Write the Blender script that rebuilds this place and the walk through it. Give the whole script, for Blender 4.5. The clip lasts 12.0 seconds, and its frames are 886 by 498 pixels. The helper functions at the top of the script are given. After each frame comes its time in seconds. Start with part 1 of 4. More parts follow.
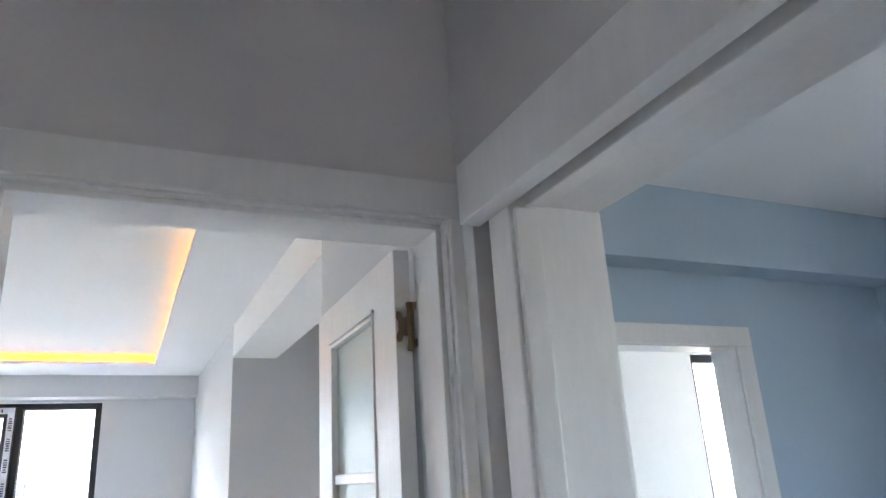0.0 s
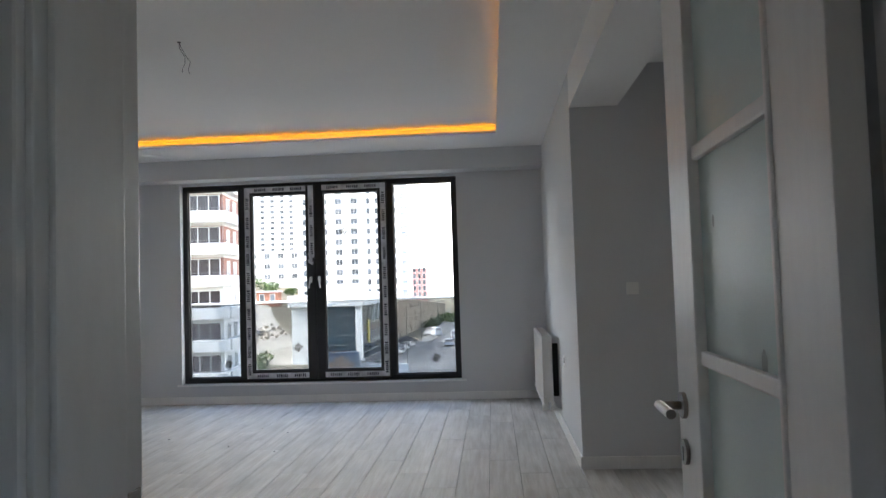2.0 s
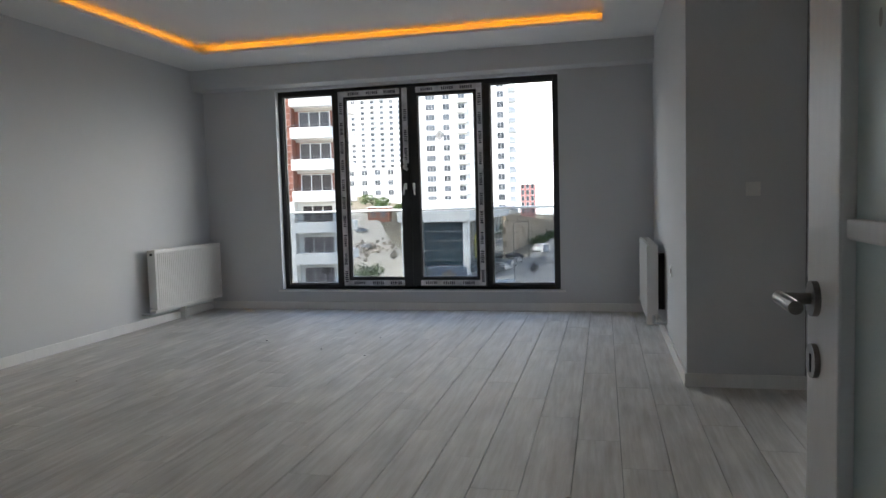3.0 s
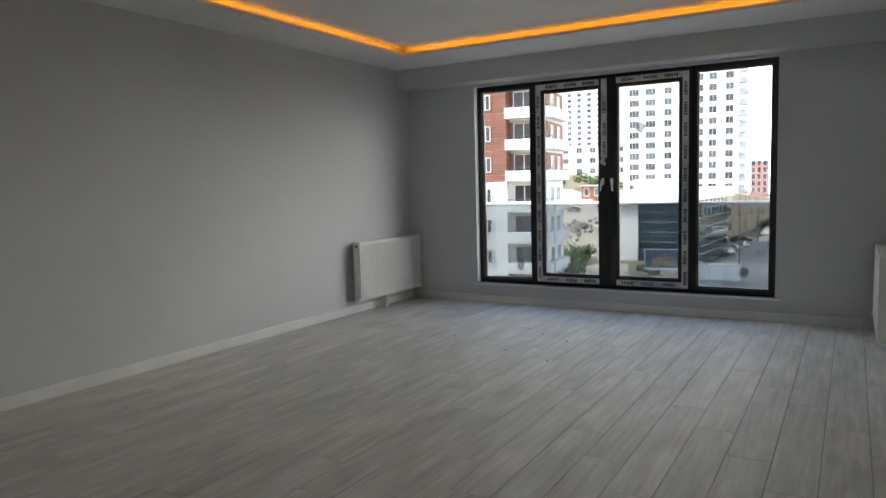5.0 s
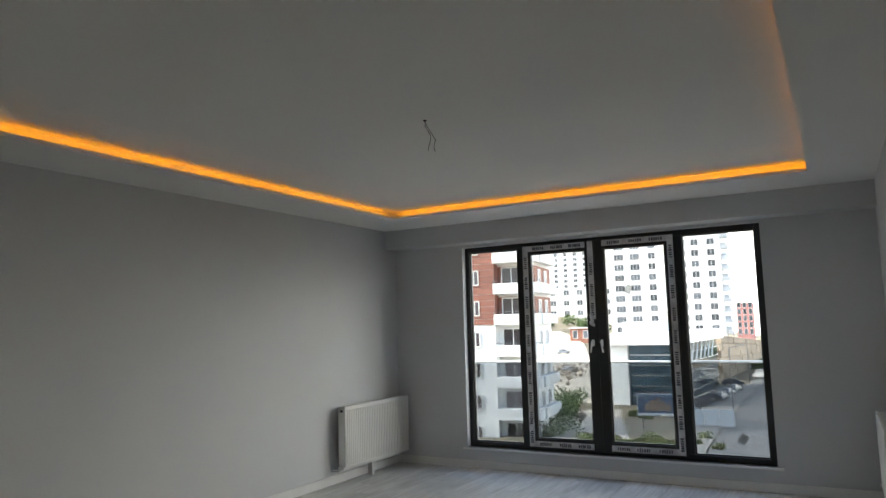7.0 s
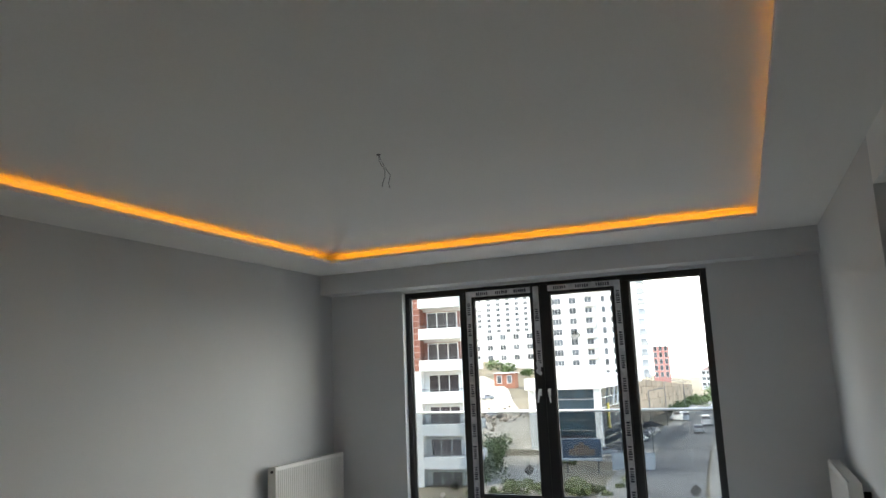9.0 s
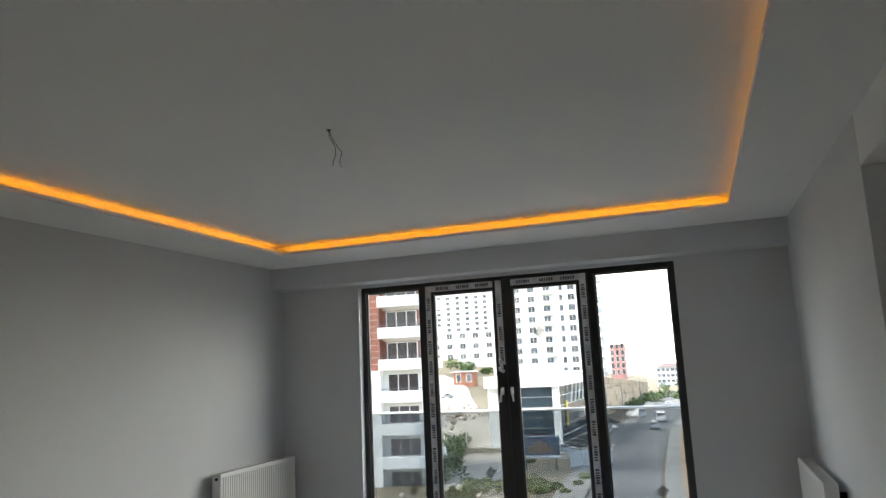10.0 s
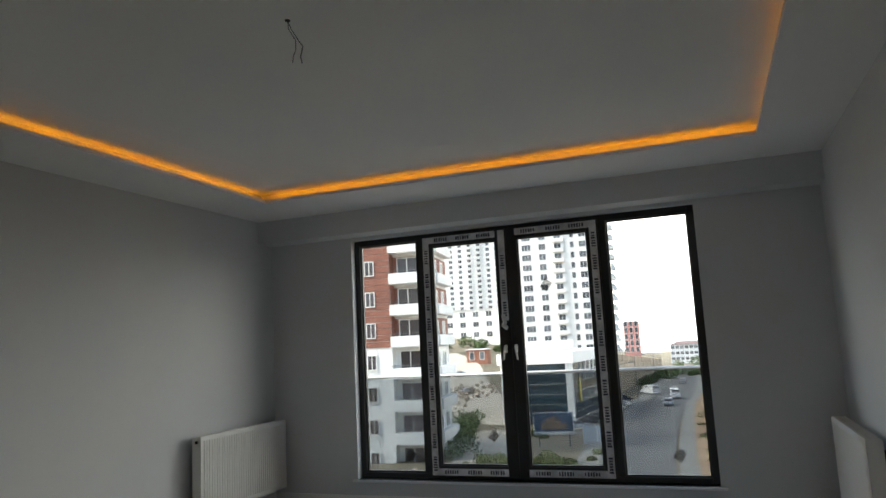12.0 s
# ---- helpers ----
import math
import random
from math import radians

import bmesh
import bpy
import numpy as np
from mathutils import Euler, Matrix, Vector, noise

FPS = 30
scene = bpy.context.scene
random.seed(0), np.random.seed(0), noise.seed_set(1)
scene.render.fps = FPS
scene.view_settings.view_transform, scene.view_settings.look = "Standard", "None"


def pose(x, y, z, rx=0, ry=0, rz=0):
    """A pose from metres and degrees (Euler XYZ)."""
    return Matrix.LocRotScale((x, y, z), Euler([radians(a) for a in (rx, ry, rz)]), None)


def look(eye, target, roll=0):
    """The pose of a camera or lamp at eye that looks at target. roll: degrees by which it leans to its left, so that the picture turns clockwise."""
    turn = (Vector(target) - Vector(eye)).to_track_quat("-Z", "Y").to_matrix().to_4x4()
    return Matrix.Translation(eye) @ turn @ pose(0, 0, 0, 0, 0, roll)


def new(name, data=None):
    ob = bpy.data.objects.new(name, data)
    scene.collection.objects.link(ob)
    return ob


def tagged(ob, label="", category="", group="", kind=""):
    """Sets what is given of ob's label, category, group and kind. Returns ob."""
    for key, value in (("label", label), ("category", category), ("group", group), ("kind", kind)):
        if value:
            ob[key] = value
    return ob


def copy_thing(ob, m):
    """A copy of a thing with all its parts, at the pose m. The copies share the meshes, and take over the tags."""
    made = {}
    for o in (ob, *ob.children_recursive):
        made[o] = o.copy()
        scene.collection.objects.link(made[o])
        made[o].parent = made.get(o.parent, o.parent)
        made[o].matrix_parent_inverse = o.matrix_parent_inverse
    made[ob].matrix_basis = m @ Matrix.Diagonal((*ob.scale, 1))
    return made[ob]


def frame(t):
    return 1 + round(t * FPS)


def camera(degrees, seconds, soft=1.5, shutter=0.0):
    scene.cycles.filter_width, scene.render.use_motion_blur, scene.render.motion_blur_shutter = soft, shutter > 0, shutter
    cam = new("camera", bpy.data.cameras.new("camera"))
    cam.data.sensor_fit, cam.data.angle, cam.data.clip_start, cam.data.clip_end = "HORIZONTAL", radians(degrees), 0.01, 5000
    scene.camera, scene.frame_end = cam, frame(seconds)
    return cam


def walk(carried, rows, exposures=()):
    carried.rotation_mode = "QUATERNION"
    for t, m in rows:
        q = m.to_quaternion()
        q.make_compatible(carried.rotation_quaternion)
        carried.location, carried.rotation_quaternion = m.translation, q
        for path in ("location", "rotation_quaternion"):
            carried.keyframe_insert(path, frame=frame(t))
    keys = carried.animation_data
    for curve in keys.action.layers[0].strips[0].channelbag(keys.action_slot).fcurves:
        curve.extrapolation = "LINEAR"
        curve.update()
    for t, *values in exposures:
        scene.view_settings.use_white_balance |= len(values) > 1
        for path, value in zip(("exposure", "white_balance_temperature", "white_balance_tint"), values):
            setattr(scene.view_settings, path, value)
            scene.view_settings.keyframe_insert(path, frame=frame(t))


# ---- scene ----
cam = camera(64.9, 12.0)
PATH = [
    (0, (0.788, -0.794, 1.539), (1.596, 0.929, 2.156), -3.5),
    (0.5, (0.818, -0.598, 1.485), (1.438, 1.226, 2.021), -2.8),
    (1, (0.842, -0.42, 1.419), (1.255, 1.498, 1.805), -2.4),
    (1.5, (0.925, -0.231, 1.365), (1.105, 1.747, 1.606), -2.5),
    (2, (0.977, -0.094, 1.312), (0.838, 1.899, 1.405), -1.8),
    (2.5, (0.989, 0.098, 1.253), (0.663, 2.071, 1.222), -1.5),
    (3, (1.054, 0.25, 1.203), (0.603, 2.194, 1.066), -1.6),
    (3.5, (1.165, 0.43, 1.157), (0.446, 2.284, 0.929), -1.6),
    (5.5, (1.22, 0.414, 1.465), (0.184, 2.12, 1.336), -1.4),
    (6, (1.193, 0.456, 1.492), (0.168, 2.173, 1.525), -1.7),
    (6.5, (1.195, 0.466, 1.547), (0.182, 2.185, 1.689), -1.6),
    (7, (1.184, 0.49, 1.604), (0.213, 2.224, 1.823), -1.6),
    (9, (0.855, 0.72, 1.65), (0.091, 2.537, 1.99), -2.3),
    (9.5, (0.784, 0.89, 1.651), (0.091, 2.736, 1.986), -2.7),
    (10, (0.727, 1.056, 1.643), (0.07, 2.915, 1.975), -2.7),
    (10.5, (0.671, 1.233, 1.615), (0.013, 3.092, 1.95), -2.7),
    (11, (0.642, 1.37, 1.586), (-0.031, 3.221, 1.934), -2.6),
    (11.5, (0.63, 1.504, 1.527), (-0.035, 3.357, 1.88), -2.5),
    (12, (0.652, 1.64, 1.435), (-0.046, 3.494, 1.71), -2.9),
]
EXPOSURE = [(0, 4.65, 5950, 10), (0.5, 4.2, 6050, 10), (1, 3.75, 6250, 10), (1.5, 3.1, 6350, 10), (2, 2.6, 6400, 10), (2.5, 2.35, 6400, 10), (3, 2.15, 6450, 9), (3.5, 2.15, 6500, 9), (5.5, 2.05, 6700, 7), (7, 2.1, 6700, 6), (9, 2.2, 6700, 5), (11, 2.05, 6700, 5), (11.5, 1.85, 6750, 5), (12, 1.55, 6750, 5)]
walk(cam, [(t, look(eye, target, roll)) for t, eye, target, roll in PATH], EXPOSURE)

# ---- world and light ----
world = bpy.data.worlds.new("sky")
scene.world = world
world.use_nodes = True
wn = world.node_tree.nodes
sky = wn.new("ShaderNodeTexSky")
sky.sky_type, sky.sun_disc = "NISHITA", False
sky.sun_elevation, sky.sun_rotation = radians(49), radians(-120)
sky.air_density, sky.dust_density, sky.ozone_density = 1.0, 3.0, 1.0
wn["Background"].inputs["Strength"].default_value = 0.15
world.node_tree.links.new(sky.outputs["Color"], wn["Background"].inputs["Color"])

sun_data = bpy.data.lights.new("sun", "SUN")
sun_data.energy, sun_data.angle, sun_data.color = 1.5, radians(12), (1.0, 0.96, 0.9)
sun = new("sun", sun_data)
sun.matrix_world = look((-60, -35, 80), (0, 0, 0))

# ---- materials ----


def material(name, color, rough=0.6, metal=0.0, grain=0.06, scale=40.0, bump=0.0, stain=0.05, stain_scale=1.5, per_object=0.0, stretch=(1, 1, 1), spec=0.5):
    """A surface with fine grain, broad uneven tone and a little relief."""
    m = bpy.data.materials.new(name)
    m.use_nodes = True
    n, l = m.node_tree.nodes, m.node_tree.links
    b = n["Principled BSDF"]
    b.inputs["Roughness"].default_value, b.inputs["Metallic"].default_value = rough, metal
    b.inputs["Specular IOR Level"].default_value = spec
    co = n.new("ShaderNodeTexCoord")
    mp = n.new("ShaderNodeMapping")
    mp.inputs["Scale"].default_value = stretch
    l.new(co.outputs["Object"], mp.inputs["Vector"])
    fine, broad = n.new("ShaderNodeTexNoise"), n.new("ShaderNodeTexNoise")
    fine.inputs["Scale"].default_value, fine.inputs["Detail"].default_value = scale, 4
    broad.inputs["Scale"].default_value, broad.inputs["Detail"].default_value = stain_scale, 3
    l.new(mp.outputs["Vector"], fine.inputs["Vector"]), l.new(mp.outputs["Vector"], broad.inputs["Vector"])
    total = None
    pairs = [(fine.outputs["Fac"], grain), (broad.outputs["Fac"], stain)]
    if per_object:
        info = n.new("ShaderNodeObjectInfo")
        pairs.append((info.outputs["Random"], per_object))
    for out, amount in pairs:
        r = n.new("ShaderNodeMapRange")
        r.inputs["From Min"].default_value, r.inputs["From Max"].default_value = (0.0, 1.0) if out.name == "Random" else (0.3, 0.7)
        r.inputs["To Min"].default_value, r.inputs["To Max"].default_value = 1 - amount, 1 + amount
        l.new(out, r.inputs["Value"])
        if total is None:
            total = r.outputs["Result"]
        else:
            x = n.new("ShaderNodeMath")
            x.operation = "MULTIPLY"
            l.new(total, x.inputs[0]), l.new(r.outputs["Result"], x.inputs[1])
            total = x.outputs["Value"]
    mix = n.new("ShaderNodeVectorMath")
    mix.operation = "SCALE"
    mix.inputs[0].default_value = color
    l.new(total, mix.inputs["Scale"])
    l.new(mix.outputs["Vector"], b.inputs["Base Color"])
    if bump:
        bp = n.new("ShaderNodeBump")
        bp.inputs["Strength"].default_value, bp.inputs["Distance"].default_value = bump, 0.002
        l.new(fine.outputs["Fac"], bp.inputs["Height"]), l.new(bp.outputs["Normal"], b.inputs["Normal"])
    return m


def glow(name, color, strength):
    m = bpy.data.materials.new(name)
    m.use_nodes = True
    b = m.node_tree.nodes["Principled BSDF"]
    b.inputs["Base Color"].default_value = (*color, 1)
    b.inputs["Emission Color"].default_value, b.inputs["Emission Strength"].default_value = (*color, 1), strength
    return m


def clear_glass(name, tint, gloss=0.06):
    """A thin pane: what lies behind shows through, with a weak mirror on top."""
    m = bpy.data.materials.new(name)
    m.use_nodes = True
    n, l = m.node_tree.nodes, m.node_tree.links
    n.remove(n["Principled BSDF"])
    t, g, x = n.new("ShaderNodeBsdfTransparent"), n.new("ShaderNodeBsdfGlossy"), n.new("ShaderNodeMixShader")
    t.inputs["Color"].default_value, g.inputs["Roughness"].default_value = (*tint, 1), 0.02
    x.inputs["Fac"].default_value = gloss
    l.new(t.outputs["BSDF"], x.inputs[1]), l.new(g.outputs["BSDF"], x.inputs[2])
    l.new(x.outputs["Shader"], n["Material Output"].inputs["Surface"])
    return m


def frosted_glass(name, color):
    m = material(name, color, rough=0.28, grain=0.02, scale=200, stain=0.05, stain_scale=4, spec=0.5)
    b = m.node_tree.nodes["Principled BSDF"]
    b.inputs["Transmission Weight"].default_value = 0.2
    b.inputs["IOR"].default_value = 1.3
    return m


def laminate(name):
    """Whitewashed oak boards: long grain, knots and pale wear, another tone on each board."""
    m = bpy.data.materials.new(name)
    m.use_nodes = True
    n, l = m.node_tree.nodes, m.node_tree.links
    b = n["Principled BSDF"]
    co, info, mp, add = n.new("ShaderNodeTexCoord"), n.new("ShaderNodeObjectInfo"), n.new("ShaderNodeMapping"), n.new("ShaderNodeVectorMath")
    add.operation = "ADD"
    sc = n.new("ShaderNodeVectorMath")
    sc.operation = "SCALE"
    sc.inputs[0].default_value = (17, 31, 7)
    l.new(info.outputs["Random"], sc.inputs["Scale"])
    l.new(co.outputs["Object"], add.inputs[0]), l.new(sc.outputs["Vector"], add.inputs[1])
    mp.inputs["Scale"].default_value = (14, 0.9, 1)
    l.new(add.outputs["Vector"], mp.inputs["Vector"])
    fine, broad = n.new("ShaderNodeTexNoise"), n.new("ShaderNodeTexNoise")
    fine.inputs["Scale"].default_value, fine.inputs["Detail"].default_value, fine.inputs["Roughness"].default_value = 2.2, 7, 0.65
    broad.inputs["Scale"].default_value, broad.inputs["Detail"].default_value = 2.5, 4
    mb = n.new("ShaderNodeMapping")
    mb.inputs["Scale"].default_value = (2.6, 0.75, 1)
    l.new(add.outputs["Vector"], mb.inputs["Vector"])
    l.new(mp.outputs["Vector"], fine.inputs["Vector"]), l.new(mb.outputs["Vector"], broad.inputs["Vector"])
    ramp = n.new("ShaderNodeValToRGB")
    e = ramp.color_ramp.elements
    e[0].position, e[0].color = 0.3, (0.60, 0.565, 0.515, 1)
    e[1].position, e[1].color = 0.62, (0.79, 0.77, 0.735, 1)
    l.new(fine.outputs["Fac"], ramp.inputs["Fac"])
    dirt = n.new("ShaderNodeMapRange")
    dirt.inputs["From Min"].default_value, dirt.inputs["From Max"].default_value = 0.3, 0.7
    dirt.inputs["To Min"].default_value, dirt.inputs["To Max"].default_value = 0.78, 1.07
    l.new(broad.outputs["Fac"], dirt.inputs["Value"])
    tone = n.new("ShaderNodeMapRange")
    tone.inputs["To Min"].default_value, tone.inputs["To Max"].default_value = 0.955, 1.035
    l.new(info.outputs["Random"], tone.inputs["Value"])
    x = n.new("ShaderNodeMath")
    x.operation = "MULTIPLY"
    l.new(dirt.outputs["Result"], x.inputs[0]), l.new(tone.outputs["Result"], x.inputs[1])
    mix = n.new("ShaderNodeVectorMath")
    mix.operation = "SCALE"
    l.new(ramp.outputs["Color"], mix.inputs[0]), l.new(x.outputs["Value"], mix.inputs["Scale"])
    l.new(mix.outputs["Vector"], b.inputs["Base Color"])
    rr = n.new("ShaderNodeMapRange")
    rr.inputs["To Min"].default_value, rr.inputs["To Max"].default_value = 0.52, 0.68
    l.new(broad.outputs["Fac"], rr.inputs["Value"]), l.new(rr.outputs["Result"], b.inputs["Roughness"])
    b.inputs["Specular IOR Level"].default_value = 0.35
    bp = n.new("ShaderNodeBump")
    bp.inputs["Strength"].default_value, bp.inputs["Distance"].default_value = 0.15, 0.001
    l.new(fine.outputs["Fac"], bp.inputs["Height"]), l.new(bp.outputs["Normal"], b.inputs["Normal"])
    return m


WALL = material("wall_paint", (0.658, 0.667, 0.676), 0.75, grain=0.015, scale=120, bump=0.12, stain=0.03, stain_scale=0.9)
# pale blue deepened so the colour holds the side room's bluish daylight
BLUE_CAST_WALL = material("blue_cast_wall_paint", (0.46, 0.57, 0.66), 0.75, grain=0.015, scale=120, bump=0.12, stain=0.03)
HALL_WALL = material("hall_wall_paint", (0.75, 0.73, 0.72), 0.75, grain=0.015, scale=120, bump=0.12, stain=0.03)
CEILING = material("ceiling_paint", (0.88, 0.88, 0.87), 0.8, grain=0.012, scale=90, bump=0.08, stain=0.02, stain_scale=0.7)
WHITE_LACQUER = material("white_lacquer", (0.86, 0.855, 0.84), 0.34, grain=0.02, scale=60, bump=0.05, stain=0.04, stain_scale=3, stretch=(1, 1, 0.2))
BOARD = laminate("whitewashed_laminate")
SCREED = material("screed", (0.20, 0.19, 0.18), 0.9, grain=0.15, scale=30)
ANTHRACITE = material("anthracite_foil", (0.018, 0.018, 0.02), 0.42, grain=0.1, scale=90, bump=0.1, stain=0.1)
GASKET = material("black_rubber", (0.012, 0.012, 0.012), 0.7)
FILM = material("protective_film", (0.66, 0.66, 0.68), 0.35, grain=0.10, scale=60, bump=0.5, stain=0.25, stain_scale=9)
PRINT = material("film_print", (0.02, 0.02, 0.05), 0.5)
PANE = clear_glass("window_glass", (0.93, 0.95, 0.95), 0.03)
RAIL_GLASS = clear_glass("railing_glass", (0.57, 0.59, 0.605), 0.03)
FROSTED = frosted_glass("frosted_door_glass", (0.68, 0.80, 0.78))
NICKEL = material("brushed_nickel", (0.30, 0.28, 0.26), 0.3, 1.0, grain=0.1, scale=80, stretch=(1, 1, 6))
BRASS_DARK = material("dark_hinge_metal", (0.20, 0.15, 0.10), 0.4, 0.9, grain=0.15, scale=60)
WHITE_STEEL = material("radiator_enamel", (0.80, 0.79, 0.76), 0.3, grain=0.01, scale=60, stain=0.02)
WHITE_PLASTIC = material("white_plastic", (0.82, 0.82, 0.80), 0.35, grain=0.01, scale=60, stain=0.02)
# near black, for dark parts and for the shade painted where holes are
DARK = material("hole_shade_and_dark_parts", (0.02, 0.02, 0.02), 0.8)
COPPER = material("wire_sheath", (0.05, 0.05, 0.06), 0.5)
LED = glow("led_strip_light", (1.0, 0.36, 0.006), 1.65)
STICKER = clear_glass("grey_spacer_tape", (0.62, 0.61, 0.60), 0.02)
SMUDGE = material("grey_smudge", (0.40, 0.46, 0.45), 0.5, grain=0.1)
HAZE = glow("haze_glow_sheet", (0.995, 0.985, 0.965), 0.85)
ALU = material("brushed_aluminium", (0.62, 0.63, 0.64), 0.35, 0.9, grain=0.05)
CONCRETE = material("balcony_concrete", (0.42, 0.41, 0.39), 0.85, grain=0.12, scale=12, stain=0.12)
RENDER_WHITE = material("white_facade_render", (0.80, 0.80, 0.79), 0.8, grain=0.03, scale=4, stain=0.05, stain_scale=0.2)
RENDER_GREY = material("pale_grey_facade", (0.62, 0.65, 0.68), 0.8, grain=0.03, scale=4, stain=0.05, stain_scale=0.2)
CLADDING = material("red_brown_cladding", (0.24, 0.095, 0.065), 0.7, grain=0.1, scale=3, stain=0.12, stain_scale=0.4, per_object=0.08)
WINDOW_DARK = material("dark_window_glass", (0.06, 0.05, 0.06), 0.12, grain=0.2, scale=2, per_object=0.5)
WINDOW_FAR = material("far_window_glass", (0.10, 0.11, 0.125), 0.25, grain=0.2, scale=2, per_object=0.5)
CURTAIN_WALL = material("blue_black_curtain_wall", (0.025, 0.05, 0.07), 0.08, grain=0.1, scale=1, stain=0.3, stain_scale=0.3, per_object=0.3)
ASPHALT = material("asphalt", (0.14, 0.14, 0.142), 0.85, grain=0.15, scale=3, stain=0.15, stain_scale=0.12)
PAVING = material("grey_paving", (0.24, 0.232, 0.215), 0.85, grain=0.12, scale=4, stain=0.1, stain_scale=0.3)
EARTH = material("dusty_earth", (0.165, 0.14, 0.095), 0.95, grain=0.2, scale=0.8, stain=0.25, stain_scale=0.05)
BANK = material("brown_earth", (0.34, 0.22, 0.13), 0.95, grain=0.2, scale=1.0, stain=0.2, stain_scale=0.2)
DIRT_ROAD = material("pale_dirt_track", (0.43, 0.39, 0.33), 0.95, grain=0.12, scale=1.2, stain=0.15, stain_scale=0.15)
STONE = material("tan_stone_wall", (0.34, 0.27, 0.20), 0.9, grain=0.2, scale=2, stain=0.2, stain_scale=0.3, per_object=0.15)
LEAF = material("green_leaves", (0.075, 0.115, 0.035), 0.7, grain=0.4, scale=2, stain=0.3, stain_scale=0.5)
GRASS = material("dry_grass", (0.14, 0.16, 0.06), 0.8, grain=0.4, scale=1, stain=0.3, stain_scale=0.3)
BARK = material("bark", (0.12, 0.09, 0.06), 0.9, grain=0.3, scale=6)
STEEL = material("galvanised_steel", (0.16, 0.16, 0.165), 0.6, 0.3)
PINK = material("pink_red_render", (0.62, 0.24, 0.22), 0.8, grain=0.05, scale=3)
BRICK_RED = material("red_brick", (0.33, 0.14, 0.09), 0.85, grain=0.15, scale=3)
ROOF_RED = material("red_roof_tiles", (0.21, 0.15, 0.14), 0.8, grain=0.15, scale=4)
TYRE = material("tyre_rubber", (0.02, 0.02, 0.02), 0.8)
CAR_WHITE = material("white_car_paint", (0.78, 0.78, 0.78), 0.25, grain=0.01)
CAR_GREY = material("silver_car_paint", (0.38, 0.39, 0.41), 0.3, 0.4, grain=0.01)
CAR_DARK = material("dark_car_paint", (0.035, 0.037, 0.045), 0.25, grain=0.01)
POSTER_BLUE = material("poster_blue", (0.07, 0.11, 0.17), 0.6, grain=0.25, scale=1.5, stain=0.4, stain_scale=0.8)
POSTER_BROWN = material("poster_brown", (0.28, 0.19, 0.13), 0.6, grain=0.2, scale=3)
YELLOW = material("yellow_sign", (0.60, 0.48, 0.06), 0.5)
RUBBLE = material("rubble", (0.40, 0.34, 0.28), 0.95, grain=0.3, scale=3, stain=0.2)

# ---- small builders ----


def box(bm, x0, x1, y0, y1, z0, z1, bevel=0.0):
    r = bmesh.ops.create_cube(bm, size=1)["verts"]
    bmesh.ops.scale(bm, vec=(x1 - x0, y1 - y0, z1 - z0), verts=r)
    bmesh.ops.translate(bm, vec=((x0 + x1) / 2, (y0 + y1) / 2, (z0 + z1) / 2), verts=r)
    if bevel:
        bmesh.ops.bevel(bm, geom=list({e for v in r for e in v.link_edges}), offset=bevel, segments=2, affect="EDGES", profile=0.6)
    return bm


def boxed(x0, x1, y0, y1, z0, z1, bevel=0.0):
    return box(bmesh.new(), x0, x1, y0, y1, z0, z1, bevel)


def rod(bm, a, b, r0, r1=None, seg=12):
    """A round bar from a to b."""
    a, b = Vector(a), Vector(b)
    turn = (b - a).to_track_quat("Z", "Y").to_matrix().to_4x4()
    bmesh.ops.create_cone(bm, cap_ends=True, segments=seg, radius1=r0, radius2=r0 if r1 is None else r1, depth=(b - a).length,
                          matrix=Matrix.Translation((a + b) / 2) @ turn)
    return bm


def mesh_of(bm, name, mat, smooth=False):
    me = bpy.data.meshes.new(name)
    bmesh.ops.recalc_face_normals(bm, faces=bm.faces)
    bm.to_mesh(me)
    bm.free()
    me.materials.append(mat)
    if smooth:
        me.polygons.foreach_set("use_smooth", [True] * len(me.polygons))
    return me


def part(name, bm, mat, parent, label="", smooth=False):
    ob = new(name, mesh_of(bm, name, mat, smooth))
    ob.parent = parent
    return tagged(ob, label) if label else ob


def thing(name, label, category, at=None, group="", kind=""):
    """The Empty at the base of a thing made of parts."""
    ob = new(name)
    ob.empty_display_size = 0.1
    ob.matrix_basis = at or Matrix()
    return tagged(ob, label, category, group, kind)


def structure(name, bm, mat, label, category):
    return tagged(new(name, mesh_of(bm, name, mat)), label, category, kind="structure")


